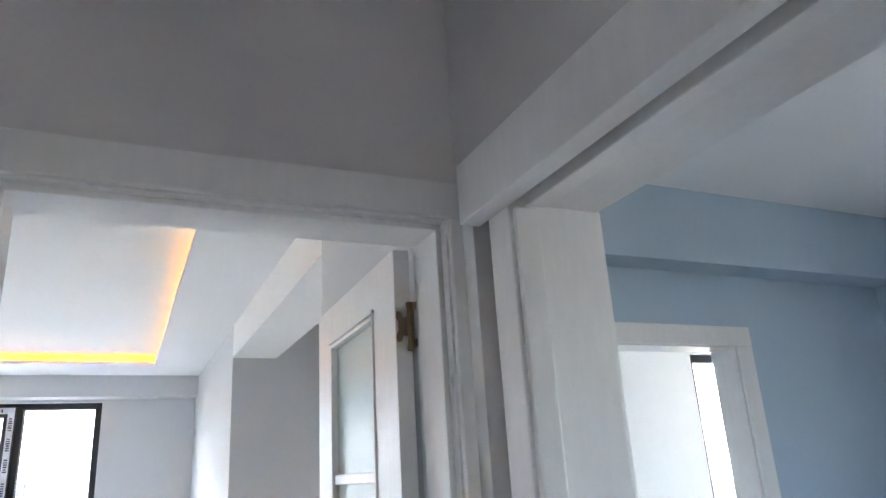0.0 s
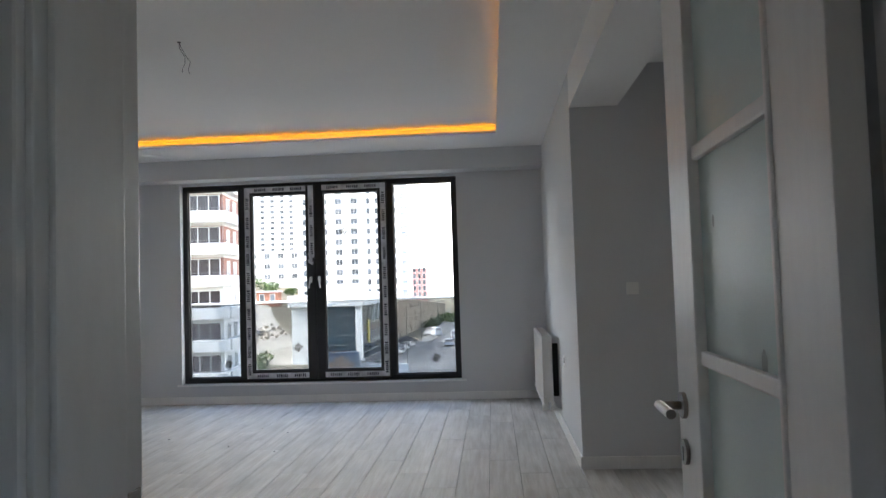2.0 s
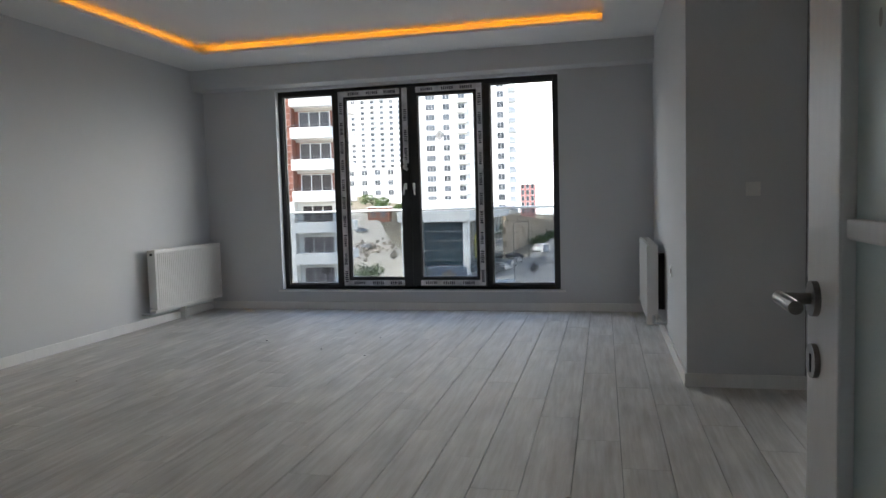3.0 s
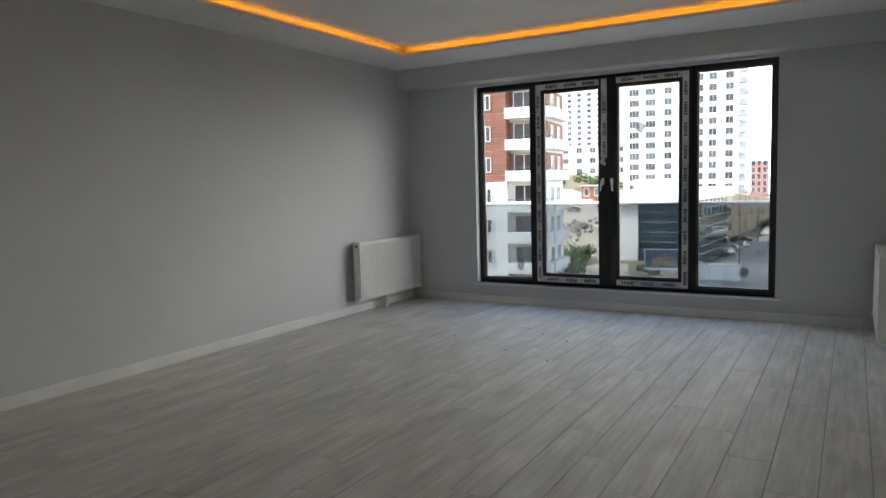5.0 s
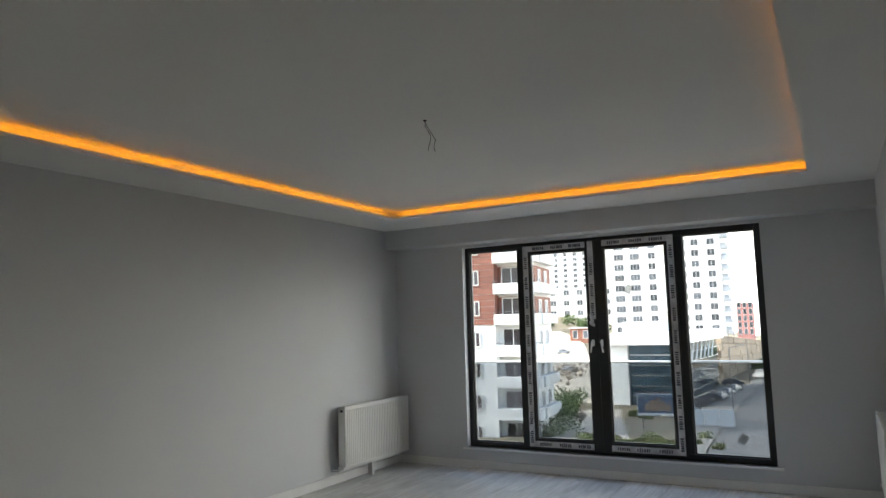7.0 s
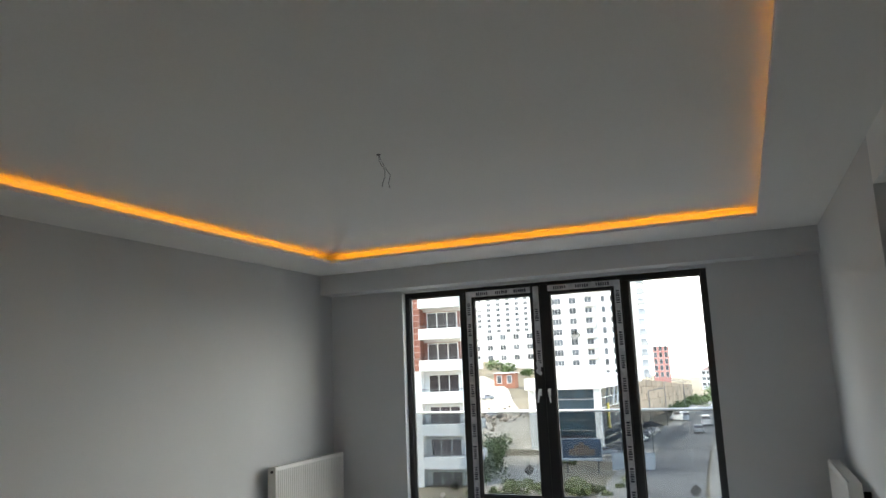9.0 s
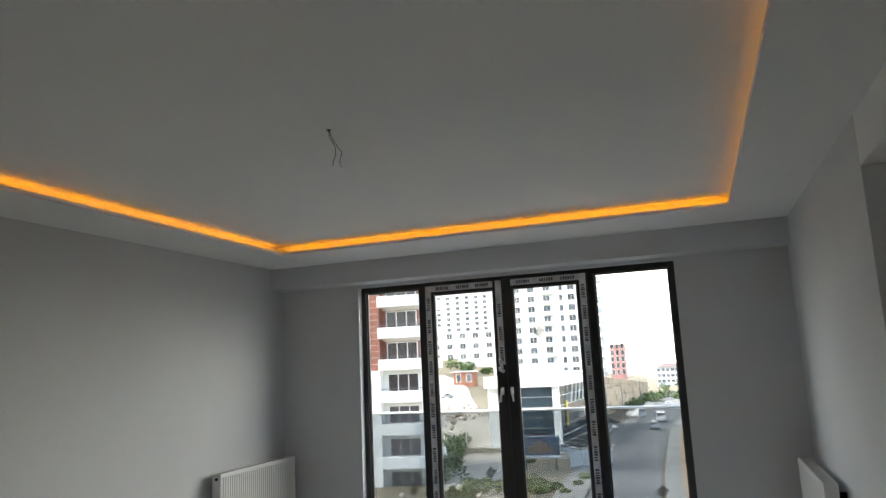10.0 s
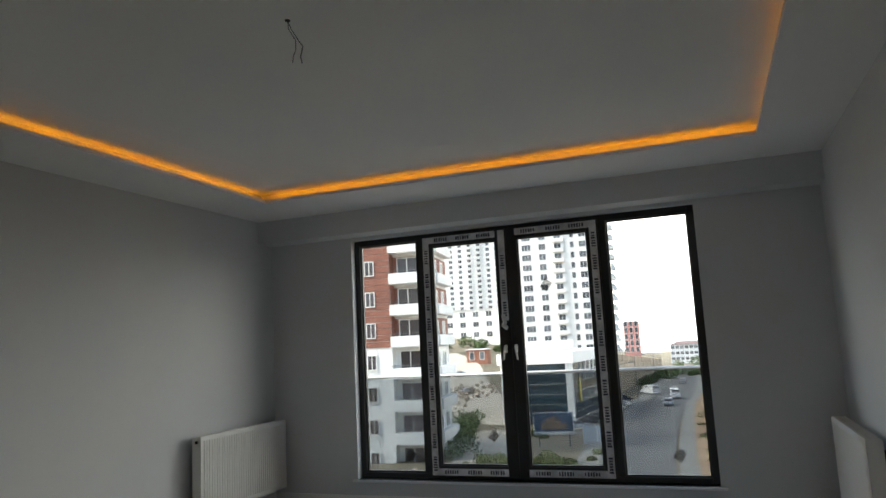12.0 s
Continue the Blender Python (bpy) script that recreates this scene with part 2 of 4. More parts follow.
def plate(u_cuts, v_cuts, holes, w0, w1, place):
    """A slab with rectangular holes, from w0 to w1. holes: (u0, u1, v0, v1). place turns u, v, w into x, y, z."""
    us = sorted({*u_cuts, *(h[i] for h in holes for i in (0, 1))})
    vs = sorted({*v_cuts, *(h[i] for h in holes for i in (2, 3))})
    bm = bmesh.new()
    verts = {}

    def at(i, j, w):
        if (i, j, w) not in verts:
            verts[i, j, w] = bm.verts.new(place(us[i], vs[j], w))
        return verts[i, j, w]

    def solid(i, j):
        if not (0 <= i < len(us) - 1 and 0 <= j < len(vs) - 1):
            return False
        u, v = (us[i] + us[i + 1]) / 2, (vs[j] + vs[j + 1]) / 2
        return not any(a < u < b and c < v < d for a, b, c, d in holes)

    for i in range(len(us) - 1):
        for j in range(len(vs) - 1):
            if not solid(i, j):
                continue
            for w in (w0, w1):
                bm.faces.new([at(i, j, w), at(i + 1, j, w), at(i + 1, j + 1, w), at(i, j + 1, w)])
            for di, dj, p, q in ((-1, 0, (0, 0), (0, 1)), (1, 0, (1, 0), (1, 1)), (0, -1, (0, 0), (1, 0)), (0, 1, (0, 1), (1, 1))):
                if not solid(i + di, j + dj):
                    a, b = (i + p[0], j + p[1]), (i + q[0], j + q[1])
                    bm.faces.new([at(*a, w0), at(*b, w0), at(*b, w1), at(*a, w1)])
    return bm


def along_x(u, v, w):
    return (u, w, v)


def along_y(u, v, w):
    return (w, u, v)


def level(u, v, w):
    return (u, v, w)

# ---- the flat: walls, floor, ceilings ----
XL, XR, YW, YD = -3.516, 1.55, 7.70, 0.69      # left wall, right wall, window wall, door wall (faces in the room)
YA, YN, XA = 4.79, 2.10, 2.58                 # recess: window side, near side, end wall
SOFFIT, LIP, TOP = 2.757, 2.788, 2.860         # dropped border, top of its lip, tray ceiling
WX0, WX1, WZ0, WZ1 = -2.60, 0.60, 0.225, 2.505  # window opening
DX0, DX1, DZ = 0.568, 1.403, 2.067            # living room door opening
CZ = 2.65                                     # hall ceiling

structure("wall_window", plate((XL - 0.2, XR + 0.25), (-0.2, 3.0), [(WX0, WX1, WZ0, WZ1)], YW, YW + 0.22, along_x), WALL, "pale grey painted wall round the wide window", "wall")
structure("wall_left", boxed(XL - 0.2, XL, YD - 0.19, YW, -0.2, 3.0), WALL, "plain pale grey painted long wall", "wall")
structure("wall_right", boxed(XR, XR + 0.25, YA + 0.22, YW, -0.2, 3.0), WALL, "pale grey painted wall beside the radiator", "wall")
structure("wall_recess", plate((XR, XA + 0.08), (-0.2, 3.0), [(2.23, 2.57, 0.06, 2.475)], YA, YA + 0.22, along_x), WALL, "pale grey painted wall with light switch and narrow window", "wall")
structure("wall_recess_end", boxed(XA, XA + 0.08, YN, YA, -0.2, 3.0), WALL, "pale grey painted end wall of the recess", "wall")
structure("wall_recess_near", boxed(XR + 0.16, XA + 0.08, YN - 0.15, YN, -0.2, 3.0), WALL, "pale grey painted wall of the recess", "wall")
structure("wall_behind_door", boxed(XR, XR + 0.16, YD, YN, -0.2, 3.0), WALL, "pale grey painted wall behind the open door", "wall")
structure("wall_door", plate((XL, XR + 0.16), (-0.2, 3.0), [(DX0 - 0.02, DX1 + 0.02, -0.1, DZ + 0.02)], 0.505, YD, along_x), WALL, "painted wall holding the living room doorway", "wall")
structure("beam_window", boxed(XL, XR, 7.46, YW, WZ1 + 0.03, 2.95), WALL, "grey painted beam over the wide window", "beam")
structure("beam_recess", boxed(XR, 1.885, YN, YA, 2.50, 2.95), CEILING, "white painted beam along the recess", "beam")

# hall
structure("wall_hall", plate((-2.6, 0.505), (-0.2, 3.0), [(-0.46, 0.44, -0.1, DZ + 0.02)], 1.44, 1.71, along_y), HALL_WALL, "grey painted hall wall with an open doorway", "wall")
structure("wall_hall_far", boxed(-0.55, -0.35, -2.6, 0.505, -0.2, 3.0), HALL_WALL, "plain grey painted hall wall", "wall")
# unseen opening added behind the camera to let more light into the hall
structure("wall_hall_end", plate((-0.55, 4.75), (-0.2, 3.0), [(0.35, 0.73, 1.4, 2.1)], -2.8, -2.6, along_x), HALL_WALL, "grey painted end wall with an unseen opening added for daylight", "wall")
structure("wall_hall_front", boxed(-0.35, DX0 - 0.02, 0.502, 0.505, 0, 2.95), HALL_WALL, "grey painted hall side of the door wall", "wall")
structure("wall_over_door", boxed(DX0 - 0.02, 1.44, 0.502, 0.505, DZ + 0.02, 2.95), HALL_WALL, "grey painted hall wall over the door", "wall")

# room beyond the hall doorway, and the bright room behind it
structure("wall_blue_room", plate((1.71, 4.75), (-0.2, 3.0), [(2.70, 3.47, -0.1, 2.06)], 1.66, 1.81, along_x), BLUE_CAST_WALL, "pale blue painted wall, bluish daylight in its colour, with a cased doorway", "wall")
structure("beam_blue_room", boxed(1.71, 4.6, 1.50, 1.66, 2.40, 2.95), BLUE_CAST_WALL, "pale blue painted beam over the doorway, bluish daylight in its colour", "beam")
# opening out of view, added to light the blue room
structure("wall_blue_room_end", plate((-2.6, 1.81), (-0.2, 3.0), [(-1.6, -0.2, 0.9, 2.2)], 4.60, 4.75, along_y), BLUE_CAST_WALL, "pale blue painted end wall, bluish daylight in its colour, with an added unseen opening", "wall")
# window widened out of view and end wall opening added to brighten this room
structure("wall_bright_room", plate((XA + 0.08, 7.0), (-0.2, 3.0), [(5.42, 6.9, 0.72, 2.45)], 4.0, 4.2, along_x), CEILING, "white painted wall with a tall window", "wall")
structure("wall_bright_room_end", plate((1.81, 4.2), (-0.2, 3.0), [(2.5, 3.3, 1.0, 2.0)], 7.0, 7.2, along_y), CEILING, "white painted end wall with an unseen opening added for light", "wall")
structure("wall_bright_room_near", boxed(4.75, 7.2, 1.66, 1.81, -0.2, 3.0), CEILING, "white painted near wall", "wall")
structure("ceiling_blue_room", boxed(1.71, 4.6, -2.6, 1.5, 2.76, 2.95), CEILING, "white painted ceiling", "ceiling")
structure("ceiling_bright_room", boxed(XA + 0.08, 7.0, 1.81, 4.0, 2.62, 2.95), CEILING, "white painted ceiling", "ceiling")

# ceilings of the living room
T0, T1, U0, U1 = -2.920, 1.062, 1.15, 6.738    # tray opening
structure("ceiling_border", plate((XL, XR), (YD, 7.46), [(T0, T1, U0, U1)], SOFFIT, LIP, level), CEILING, "white plasterboard border round the lit ceiling tray", "ceiling")
structure("ceiling_border_core", plate((XL, XR), (YD, 7.46), [(T0 - 0.12, T1 + 0.12, U0 - 0.12, U1 + 0.12)], LIP, 2.95, level), CEILING, "white plasterboard recess of the light cove", "ceiling")
structure("ceiling_tray", boxed(T0 - 0.12, T1 + 0.12, U0 - 0.12, U1 + 0.12, TOP, 2.95), CEILING, "white smooth ceiling inside the lit tray", "ceiling")
structure("ceiling_recess", boxed(1.885, XA, YN, YA, 2.79, 2.95), CEILING, "white painted ceiling of the recess", "ceiling")
structure("ceiling_hall", boxed(-0.35, 1.44, -2.6, 0.502, CZ, 2.95), HALL_WALL, "grey-white hall ceiling", "ceiling")
structure("ceiling_slab", boxed(XL - 0.2, 7.2, -2.8, YW + 0.22, 3.0, 3.2), CONCRETE, "concrete slab over the rooms", "ceiling")
structure("ceiling_fill", boxed(XL, XR, -2.6, YW, 2.95, 3.0), CONCRETE, "concrete underside over the rooms", "ceiling")

# light strip on the border's ledge
strip = thing("led_strip", "glowing amber light strip hidden in the ceiling cove", "light strip")
def cove_light(a, b, axis, edge, out):
    """Tape behind an added unseen shield that holds its glow to the back of the cove; edge is the lip, out points to
    the back.
    """
    def bar(name, u0, u1, z0, z1, mat):
        lo, hi = sorted((edge + out * u0, edge + out * u1))
        part(name, boxed(a, b, lo, hi, z0, z1) if axis == "x" else boxed(lo, hi, a, b, z0, z1), mat, strip)
    bar("glow_shield", 0.070, 0.074, LIP, LIP + 0.014, WHITE_PLASTIC)
    bar("strip", 0.075, 0.078, LIP + 0.001, LIP + 0.012, LED)


cove_light(U0, U1, "y", T0, -1)
cove_light(U0, U1, "y", T1, 1)
cove_light(T0, T1, "x", U0, -1)
cove_light(T0, T1, "x", U1, 1)

floor = structure("floor", boxed(XL - 0.2, 7.2, -2.8, YW + 0.22, -0.2, -0.012), SCREED, "whitewashed oak laminate floor of long boards", "floor")


def baseboard(x0, x1, y0, y1):
    ob = structure("baseboard", boxed(x0, x1, y0, y1, 0, 0.085, 0.003), WHITE_LACQUER, "white lacquered baseboard along the wall", "baseboard")
    return ob


baseboard(XL, XL + 0.014, YD + 0.014, YW)
baseboard(XL + 0.014, XR - 0.014, YW - 0.014, YW)
baseboard(XR - 0.014, XR, YA, YW)
baseboard(XR - 0.014, XA, YA - 0.014, YA)
baseboard(XR - 0.014, XR, YD, YN)
baseboard(XL + 0.014, DX0 - 0.1, YD, YD + 0.014)

# ---- doorways ----


def doorway(name, label, x0, x1, z1, y0, y1, m, casing=0.088, head=0.088, far_side=True, near_side=True, leaf_stop=True):
    """Lining and casings of an opening that runs along local x, through a wall from y0 to y1."""
    d = thing(name, label, "door frame", m, kind="structure")
    for a, b, nm in ((x0 - 0.02, x0, "side_lining"), (x1, x1 + 0.02, "side_lining")):
        part(nm, boxed(a, b, y0, y1, 0, z1 + 0.02, 0.002), WHITE_LACQUER, d)
    part("head_lining", boxed(x0, x1, y0, y1, z1, z1 + 0.02, 0.002), WHITE_LACQUER, d)
    if leaf_stop:
        part("stop", boxed(x0, x0 + 0.008, y0 + 0.02, y1 - 0.045, 0, z1 - 0.014, 0.003), WHITE_LACQUER, d)
        part("stop", boxed(x1 - 0.014, x1, y0 + 0.02, y1 - 0.045, 0, z1 - 0.014, 0.003), WHITE_LACQUER, d)
        part("stop", boxed(x0, x1, y0 + 0.02, y1 - 0.045, z1 - 0.014, z1, 0.003), WHITE_LACQUER, d)
    sides = ([(y0 - 0.014, y0)] if near_side else []) + ([(y1, y1 + 0.014)] if far_side else [])
    for ya, yb in sides:
        part("casing", boxed(x0 - casing, x0 - 0.006, ya, yb, 0, z1 + 0.006, 0.004), WHITE_LACQUER, d)
        part("casing", boxed(x1 + 0.006, x1 + min(casing, 0.05 if ya < y0 and name == "door_frame_1" else casing), ya, yb, 0, z1 + 0.006, 0.004), WHITE_LACQUER, d)
        if head:
            part("head_casing", boxed(x0 - casing, x1 + (0.035 if ya < y0 and name == "door_frame_1" else casing), ya - 0.002, yb, z1 + 0.006, z1 + head, 0.004), WHITE_LACQUER, d)
    return d


frame_1 = doorway("door_frame_1", "white lacquered frame of the living room doorway", DX0, DX1, DZ, 0.502, YD, Matrix(), far_side=False)
for a, b, z0, z1 in ((DX0 - 0.088, DX0 - 0.006, 0, DZ + 0.006), (DX1 + 0.02, DX1 + 0.088, 0, DZ + 0.006), (DX0 - 0.088, DX1 + 0.088, DZ + 0.02, DZ + 0.088)):
    part("casing", boxed(a, b, YD, YD + 0.014, z0, z1, 0.004), WHITE_LACQUER, frame_1)
plate_1 = part("strike_plate", boxed(DX0, DX0 + 0.0025, 0.655, 0.683, 0.88, 1.09, 0.001), NICKEL, frame_1, "nickel strike plate let into the frame")
# flat dark blocks paint the shade inside the latch and bolt holes
part("latch_hole_shade", boxed(DX0 + 0.001, DX0 + 0.003, 0.661, 0.677, 0.985, 1.03), DARK, plate_1)
part("bolt_hole_shade", boxed(DX0 + 0.001, DX0 + 0.003, 0.661, 0.677, 0.90, 0.945), DARK, plate_1)
for z in (1.075, 0.892):
    part("screw", rod(bmesh.new(), (DX0 + 0.002, 0.669, z), (DX0 + 0.0035, 0.669, z), 0.004), DARK, plate_1)

# the hall's other doorway runs along y: local x is world -y
frame_2 = doorway("door_frame_2", "white lacquered frame of a doorway off the hall", -0.365, 0.44, DZ, 0.045, 0.27, pose(1.44, 0, 0, 0, 0, -90), casing=0.075, head=0.0, near_side=False, leaf_stop=False)
part("packing", boxed(-0.4385, -0.386, 0.055, 0.27, 0, DZ + 0.018), WHITE_LACQUER, frame_2)
part("guide_post", boxed(-0.372, -0.290, 0.0, 0.044, 0, DZ, 0.004), WHITE_LACQUER, frame_2)
part("bead", boxed(-0.289, -0.274, 0.008, 0.060, 0, DZ - 0.046, 0.004), WHITE_LACQUER, frame_2)
part("head_post", boxed(-0.274, 0.44, 0.030, 0.072, DZ - 0.045, DZ, 0.004), WHITE_LACQUER, frame_2)
part("head_bead", boxed(-0.274, 0.44, 0.073, 0.092, DZ - 0.030, DZ, 0.004), WHITE_LACQUER, frame_2)
pelmet = structure("trim", boxed(1.393, 1.439, -0.62, 0.408, 2.024, 2.156, 0.003), WHITE_LACQUER, "white lacquered pelmet board over the hall doorway", "trim")
structure("trim", boxed(1.4395, 1.4455, 0.44, 0.498, 0, DZ + 0.02, 0.002), WHITE_LACQUER, "white lacquered corner board beside the hall doorway", "trim")
doorway("door_frame_3", "white lacquered frame of the far doorway", 2.72, 3.45, 2.04, 1.66, 1.81, Matrix(), casing=0.10, head=0.10, leaf_stop=False)


def extruded(bm, outline, depth):
    """A flat outline drawn out into a thin plate."""
    f = bm.faces.new([bm.verts.new(p) for p in outline])
    ext = bmesh.ops.extrude_face_region(bm, geom=[f])
    bmesh.ops.translate(bm, vec=depth, verts=[g for g in ext["geom"] if isinstance(g, bmesh.types.BMVert)])
    bmesh.ops.recalc_face_normals(bm, faces=bm.faces[:])
    return bm


def hinge(parent, x, y, z):
    h = part("hinge", rod(bmesh.new(), (x, y, z - 0.045), (x, y, z + 0.045), 0.007), BRASS_DARK, parent, "dark bronze butterfly hinge")
    part("hinge_tip", rod(rod(bmesh.new(), (x, y, z + 0.045), (x, y, z + 0.056), 0.009), (x, y, z - 0.056), (x, y, z - 0.045), 0.009), BRASS_DARK, h)
    leaf = [(0, -0.024), (0.45, -0.020), (0.6, -0.034), (0.92, -0.036), (1.0, -0.022), (0.8, -0.008), (0.86, 0), (0.8, 0.008), (1.0, 0.022), (0.92, 0.036), (0.6, 0.034), (0.45, 0.020), (0, 0.024)]
    wing = bmesh.new()
    extruded(wing, [(x - 0.032 * u, -0.0005, z + v) for u, v in leaf], (0, -0.0022, 0))
    part("wing", wing, BRASS_DARK, h)
    rim = bmesh.new()
    for a, b, zz0, zz1 in ((0.004, 0.026, 0.034, 0.052), (0.004, 0.026, -0.052, -0.034), (0.004, 0.011, -0.034, 0.034)):
        box(rim, x + 0.004, x + 0.0062, y - b, y - a, z + zz0, z + zz1)
    part("jamb_wing", rim, BRASS_DARK, h)
    return h


def glazed_door(m):
    """A white door with a column of frosted panes. Local y runs from the hinges to the latch, local x is its thickness."""
    d = thing("glazed_door", "open white lacquered door with frosted glass panes", "door", m)
    w, h, t = 0.755, 2.052, 0.04
    s0, s1, bottom, top = 0.165, 0.165, 0.36, 1.93
    part("hinge_stile", boxed(0, t, 0, s0, 0, h, 0.002), WHITE_LACQUER, d)
    part("latch_stile", boxed(0, t, w - s1, w, 0, h, 0.002), WHITE_LACQUER, d)
    part("top_rail", boxed(0.0005, t - 0.0005, s0, w - s1, top, h, 0.002), WHITE_LACQUER, d)
    part("bottom_panel", boxed(0.0005, t - 0.0005, s0, w - s1, 0, bottom, 0.002), WHITE_LACQUER, d)
    step = (top - bottom) / 4
    for i in range(4):
        z0, z1 = bottom + i * step, bottom + (i + 1) * step
        pane = part("pane", boxed(0.016, 0.022, s0 + 0.001, w - s1 - 0.001, z0 + 0.001, z1 - 0.001), FROSTED, d, "frosted green-grey glass pane")
        if i:
            part("glazing_bar", boxed(0.004, 0.036, s0 + 0.001, w - s1 - 0.001, z0 - 0.014, z0 + 0.014, 0.004), WHITE_LACQUER, d)
    for a, b in ((s0, s0 + 0.012), (w - s1 - 0.012, w - s1)):
        part("bead", boxed(-0.005, 0.018, a, b, bottom, top, 0.004), WHITE_LACQUER, d)
    part("bead", boxed(-0.005, 0.018, s0 + 0.012, w - s1 - 0.012, top - 0.012, top, 0.004), WHITE_LACQUER, d)
    part("bead", boxed(-0.009, 0.0, s0 - 0.01, w - s1 + 0.01, top + 0.002, top + 0.012, 0.003), WHITE_LACQUER, d)
    # smudges left on the panes
    for y, z, a in ((0.28, 1.17, 0.022), (0.50, 1.40, 0.012)):
        sm = bmesh.new()
        bmesh.ops.create_circle(sm, cap_ends=True, segments=9, radius=a, matrix=Matrix.Translation((0.0157, y, z)) @ Matrix.Rotation(radians(90), 4, "Y") @ Matrix.Diagonal((1, 0.55, 1, 1)))
        part("smudge", sm, SMUDGE, d, "grey smudge on the glass")
    # lever handle and key plate
    y, z = w - 0.052, 1.035
    rose = part("handle_rose", rod(bmesh.new(), (0.0, y, z), (-0.009, y, z), 0.027, seg=28), NICKEL, d, "round brushed nickel rose", smooth=False)
    part("handle_neck", rod(bmesh.new(), (-0.009, y, z), (-0.052, y, z), 0.009, seg=16), NICKEL, rose, smooth=True)
    lever = bmesh.new()
    rod(lever, (-0.050, y + 0.011, z), (-0.050, y - 0.095, z), 0.0100, seg=18)
    part("handle_lever", lever, NICKEL, rose, "brushed nickel lever")
    key = part("key_plate", rod(bmesh.new(), (0.0, y, z - 0.095), (-0.008, y, z - 0.095), 0.026, seg=28), NICKEL, d, "round nickel key plate")
    # dark bar paints the shade of the keyhole
    part("key_slot_shade", boxed(-0.009, -0.0075, y - 0.004, y + 0.004, z - 0.112, z - 0.084), DARK, key)
    part("latch_plate", boxed(0.009, 0.031, w - 0.001, w + 0.0015, 0.86, 1.09, 0.001), NICKEL, d)
    for z in (0.22, 1.865):
        hinge(d, 0.033, -0.010, z)
    return d


glazed_door(pose(1.350, 0.688, 0.006, 0, 0, -1.2))

# ---- the wide window ----


def print_marks(parent, y, run, fixed, upright, seed):
    """Rows of short dark bars where words are printed on the film."""
    rng = random.Random(seed)
    bm = bmesh.new()
    p, end = run
    p += 0.04
    while p < end - 0.16:
        for k in range(6):
            a = p + k * 0.023
            hgt = 0.014 + 0.005 * rng.random()
            if upright:
                box(bm, fixed - hgt, fixed + hgt, y - 0.001, y, a, a + 0.017 * (0.6 + 0.4 * rng.random()))
            else:
                box(bm, a, a + 0.017 * (0.6 + 0.4 * rng.random()), y - 0.001, y, fixed - hgt, fixed + hgt)
        p += 0.20 + 0.03 * rng.random()
    part("film_print", bm, PRINT, parent, "dark printed marks on the film")


def ring(bm, x0, x1, z0, z1, w, y0, y1, bevel=0.003):
    """Four mitre-like members round an opening."""
    box(bm, x0, x0 + w, y0, y1, z0, z1, bevel)
    box(bm, x1 - w, x1, y0, y1, z0, z1, bevel)
    box(bm, x0 + w, x1 - w, y0, y1, z0, z0 + w, bevel)
    box(bm, x0 + w, x1 - w, y0, y1, z1 - w, z1, bevel)
    return bm


def window_handle(parent, x, y, z, turn):
    h = part("window_handle", boxed(x - 0.014, x + 0.014, y - 0.012, y, z - 0.035, z + 0.035, 0.004), WHITE_PLASTIC, parent, "white plastic window handle")
    lever = bmesh.new()
    rod(lever, (x, y - 0.012, z + 0.01), (x, y - 0.045, z + 0.01), 0.009, seg=10)
    rod(lever, (x, y - 0.042, z + 0.02), (x + turn * 0.018, y - 0.046, z - 0.10), 0.010, 0.008, seg=10)
    part("handle_lever", lever, WHITE_PLASTIC, h, smooth=True)


def sash(win, x0, x1, z0, z1, y, handle_x, turn, inner_film, seed):
    s = part("sash", ring(bmesh.new(), x0, x1, z0, z1, 0.098, y, y + 0.075, 0.006), ANTHRACITE, win, "anthracite opening sash wrapped in printed film")
    part("bead", ring(bmesh.new(), x0 + 0.098, x1 - 0.098, z0 + 0.098, z1 - 0.098, 0.014, y + 0.012, y + 0.045, 0.003), ANTHRACITE, s)
    pane = part("pane", boxed(x0 + 0.10, x1 - 0.10, y + 0.045, y + 0.051, z0 + 0.10, z1 - 0.10), PANE, s, "clear glass pane")
    pane.visible_shadow = False
    f0, f1 = 0.012, 0.074
    uprights = [(x0 + f0, x0 + f1), (x1 - f1, x1 - f0)]
    for i, (a, b) in enumerate(uprights):
        bottom = z0 + f0 if i == (0 if inner_film == 1 else 1) else z0 + (z1 - z0) * 0.62
        if inner_film == 2 and i == 0:
            continue
        f = part("film", boxed(a, b, y - 0.0025, y - 0.0005, bottom, z1 - f0), FILM, s, "grey translucent protective film")
        print_marks(f, y - 0.0025, (bottom, z1 - 0.06), (a + b) / 2, True, seed + i)
    for i, (a, b) in enumerate(((z0 + f0, z0 + f1), (z1 - f1, z1 - f0))):
        fa, fb = (x0 + f1, x1 - 0.10) if inner_film == 1 else (x0 + 0.085, x1 - f1)
        f = part("film", boxed(fa, fb, y - 0.0022, y - 0.0004, a, b), FILM, s, "grey translucent protective film")
        print_marks(f, y - 0.0025, (fa + 0.02, fb), (a + b) / 2, False, seed + 5 + i)
    window_handle(s, handle_x, y, 1.38, turn)
    return s


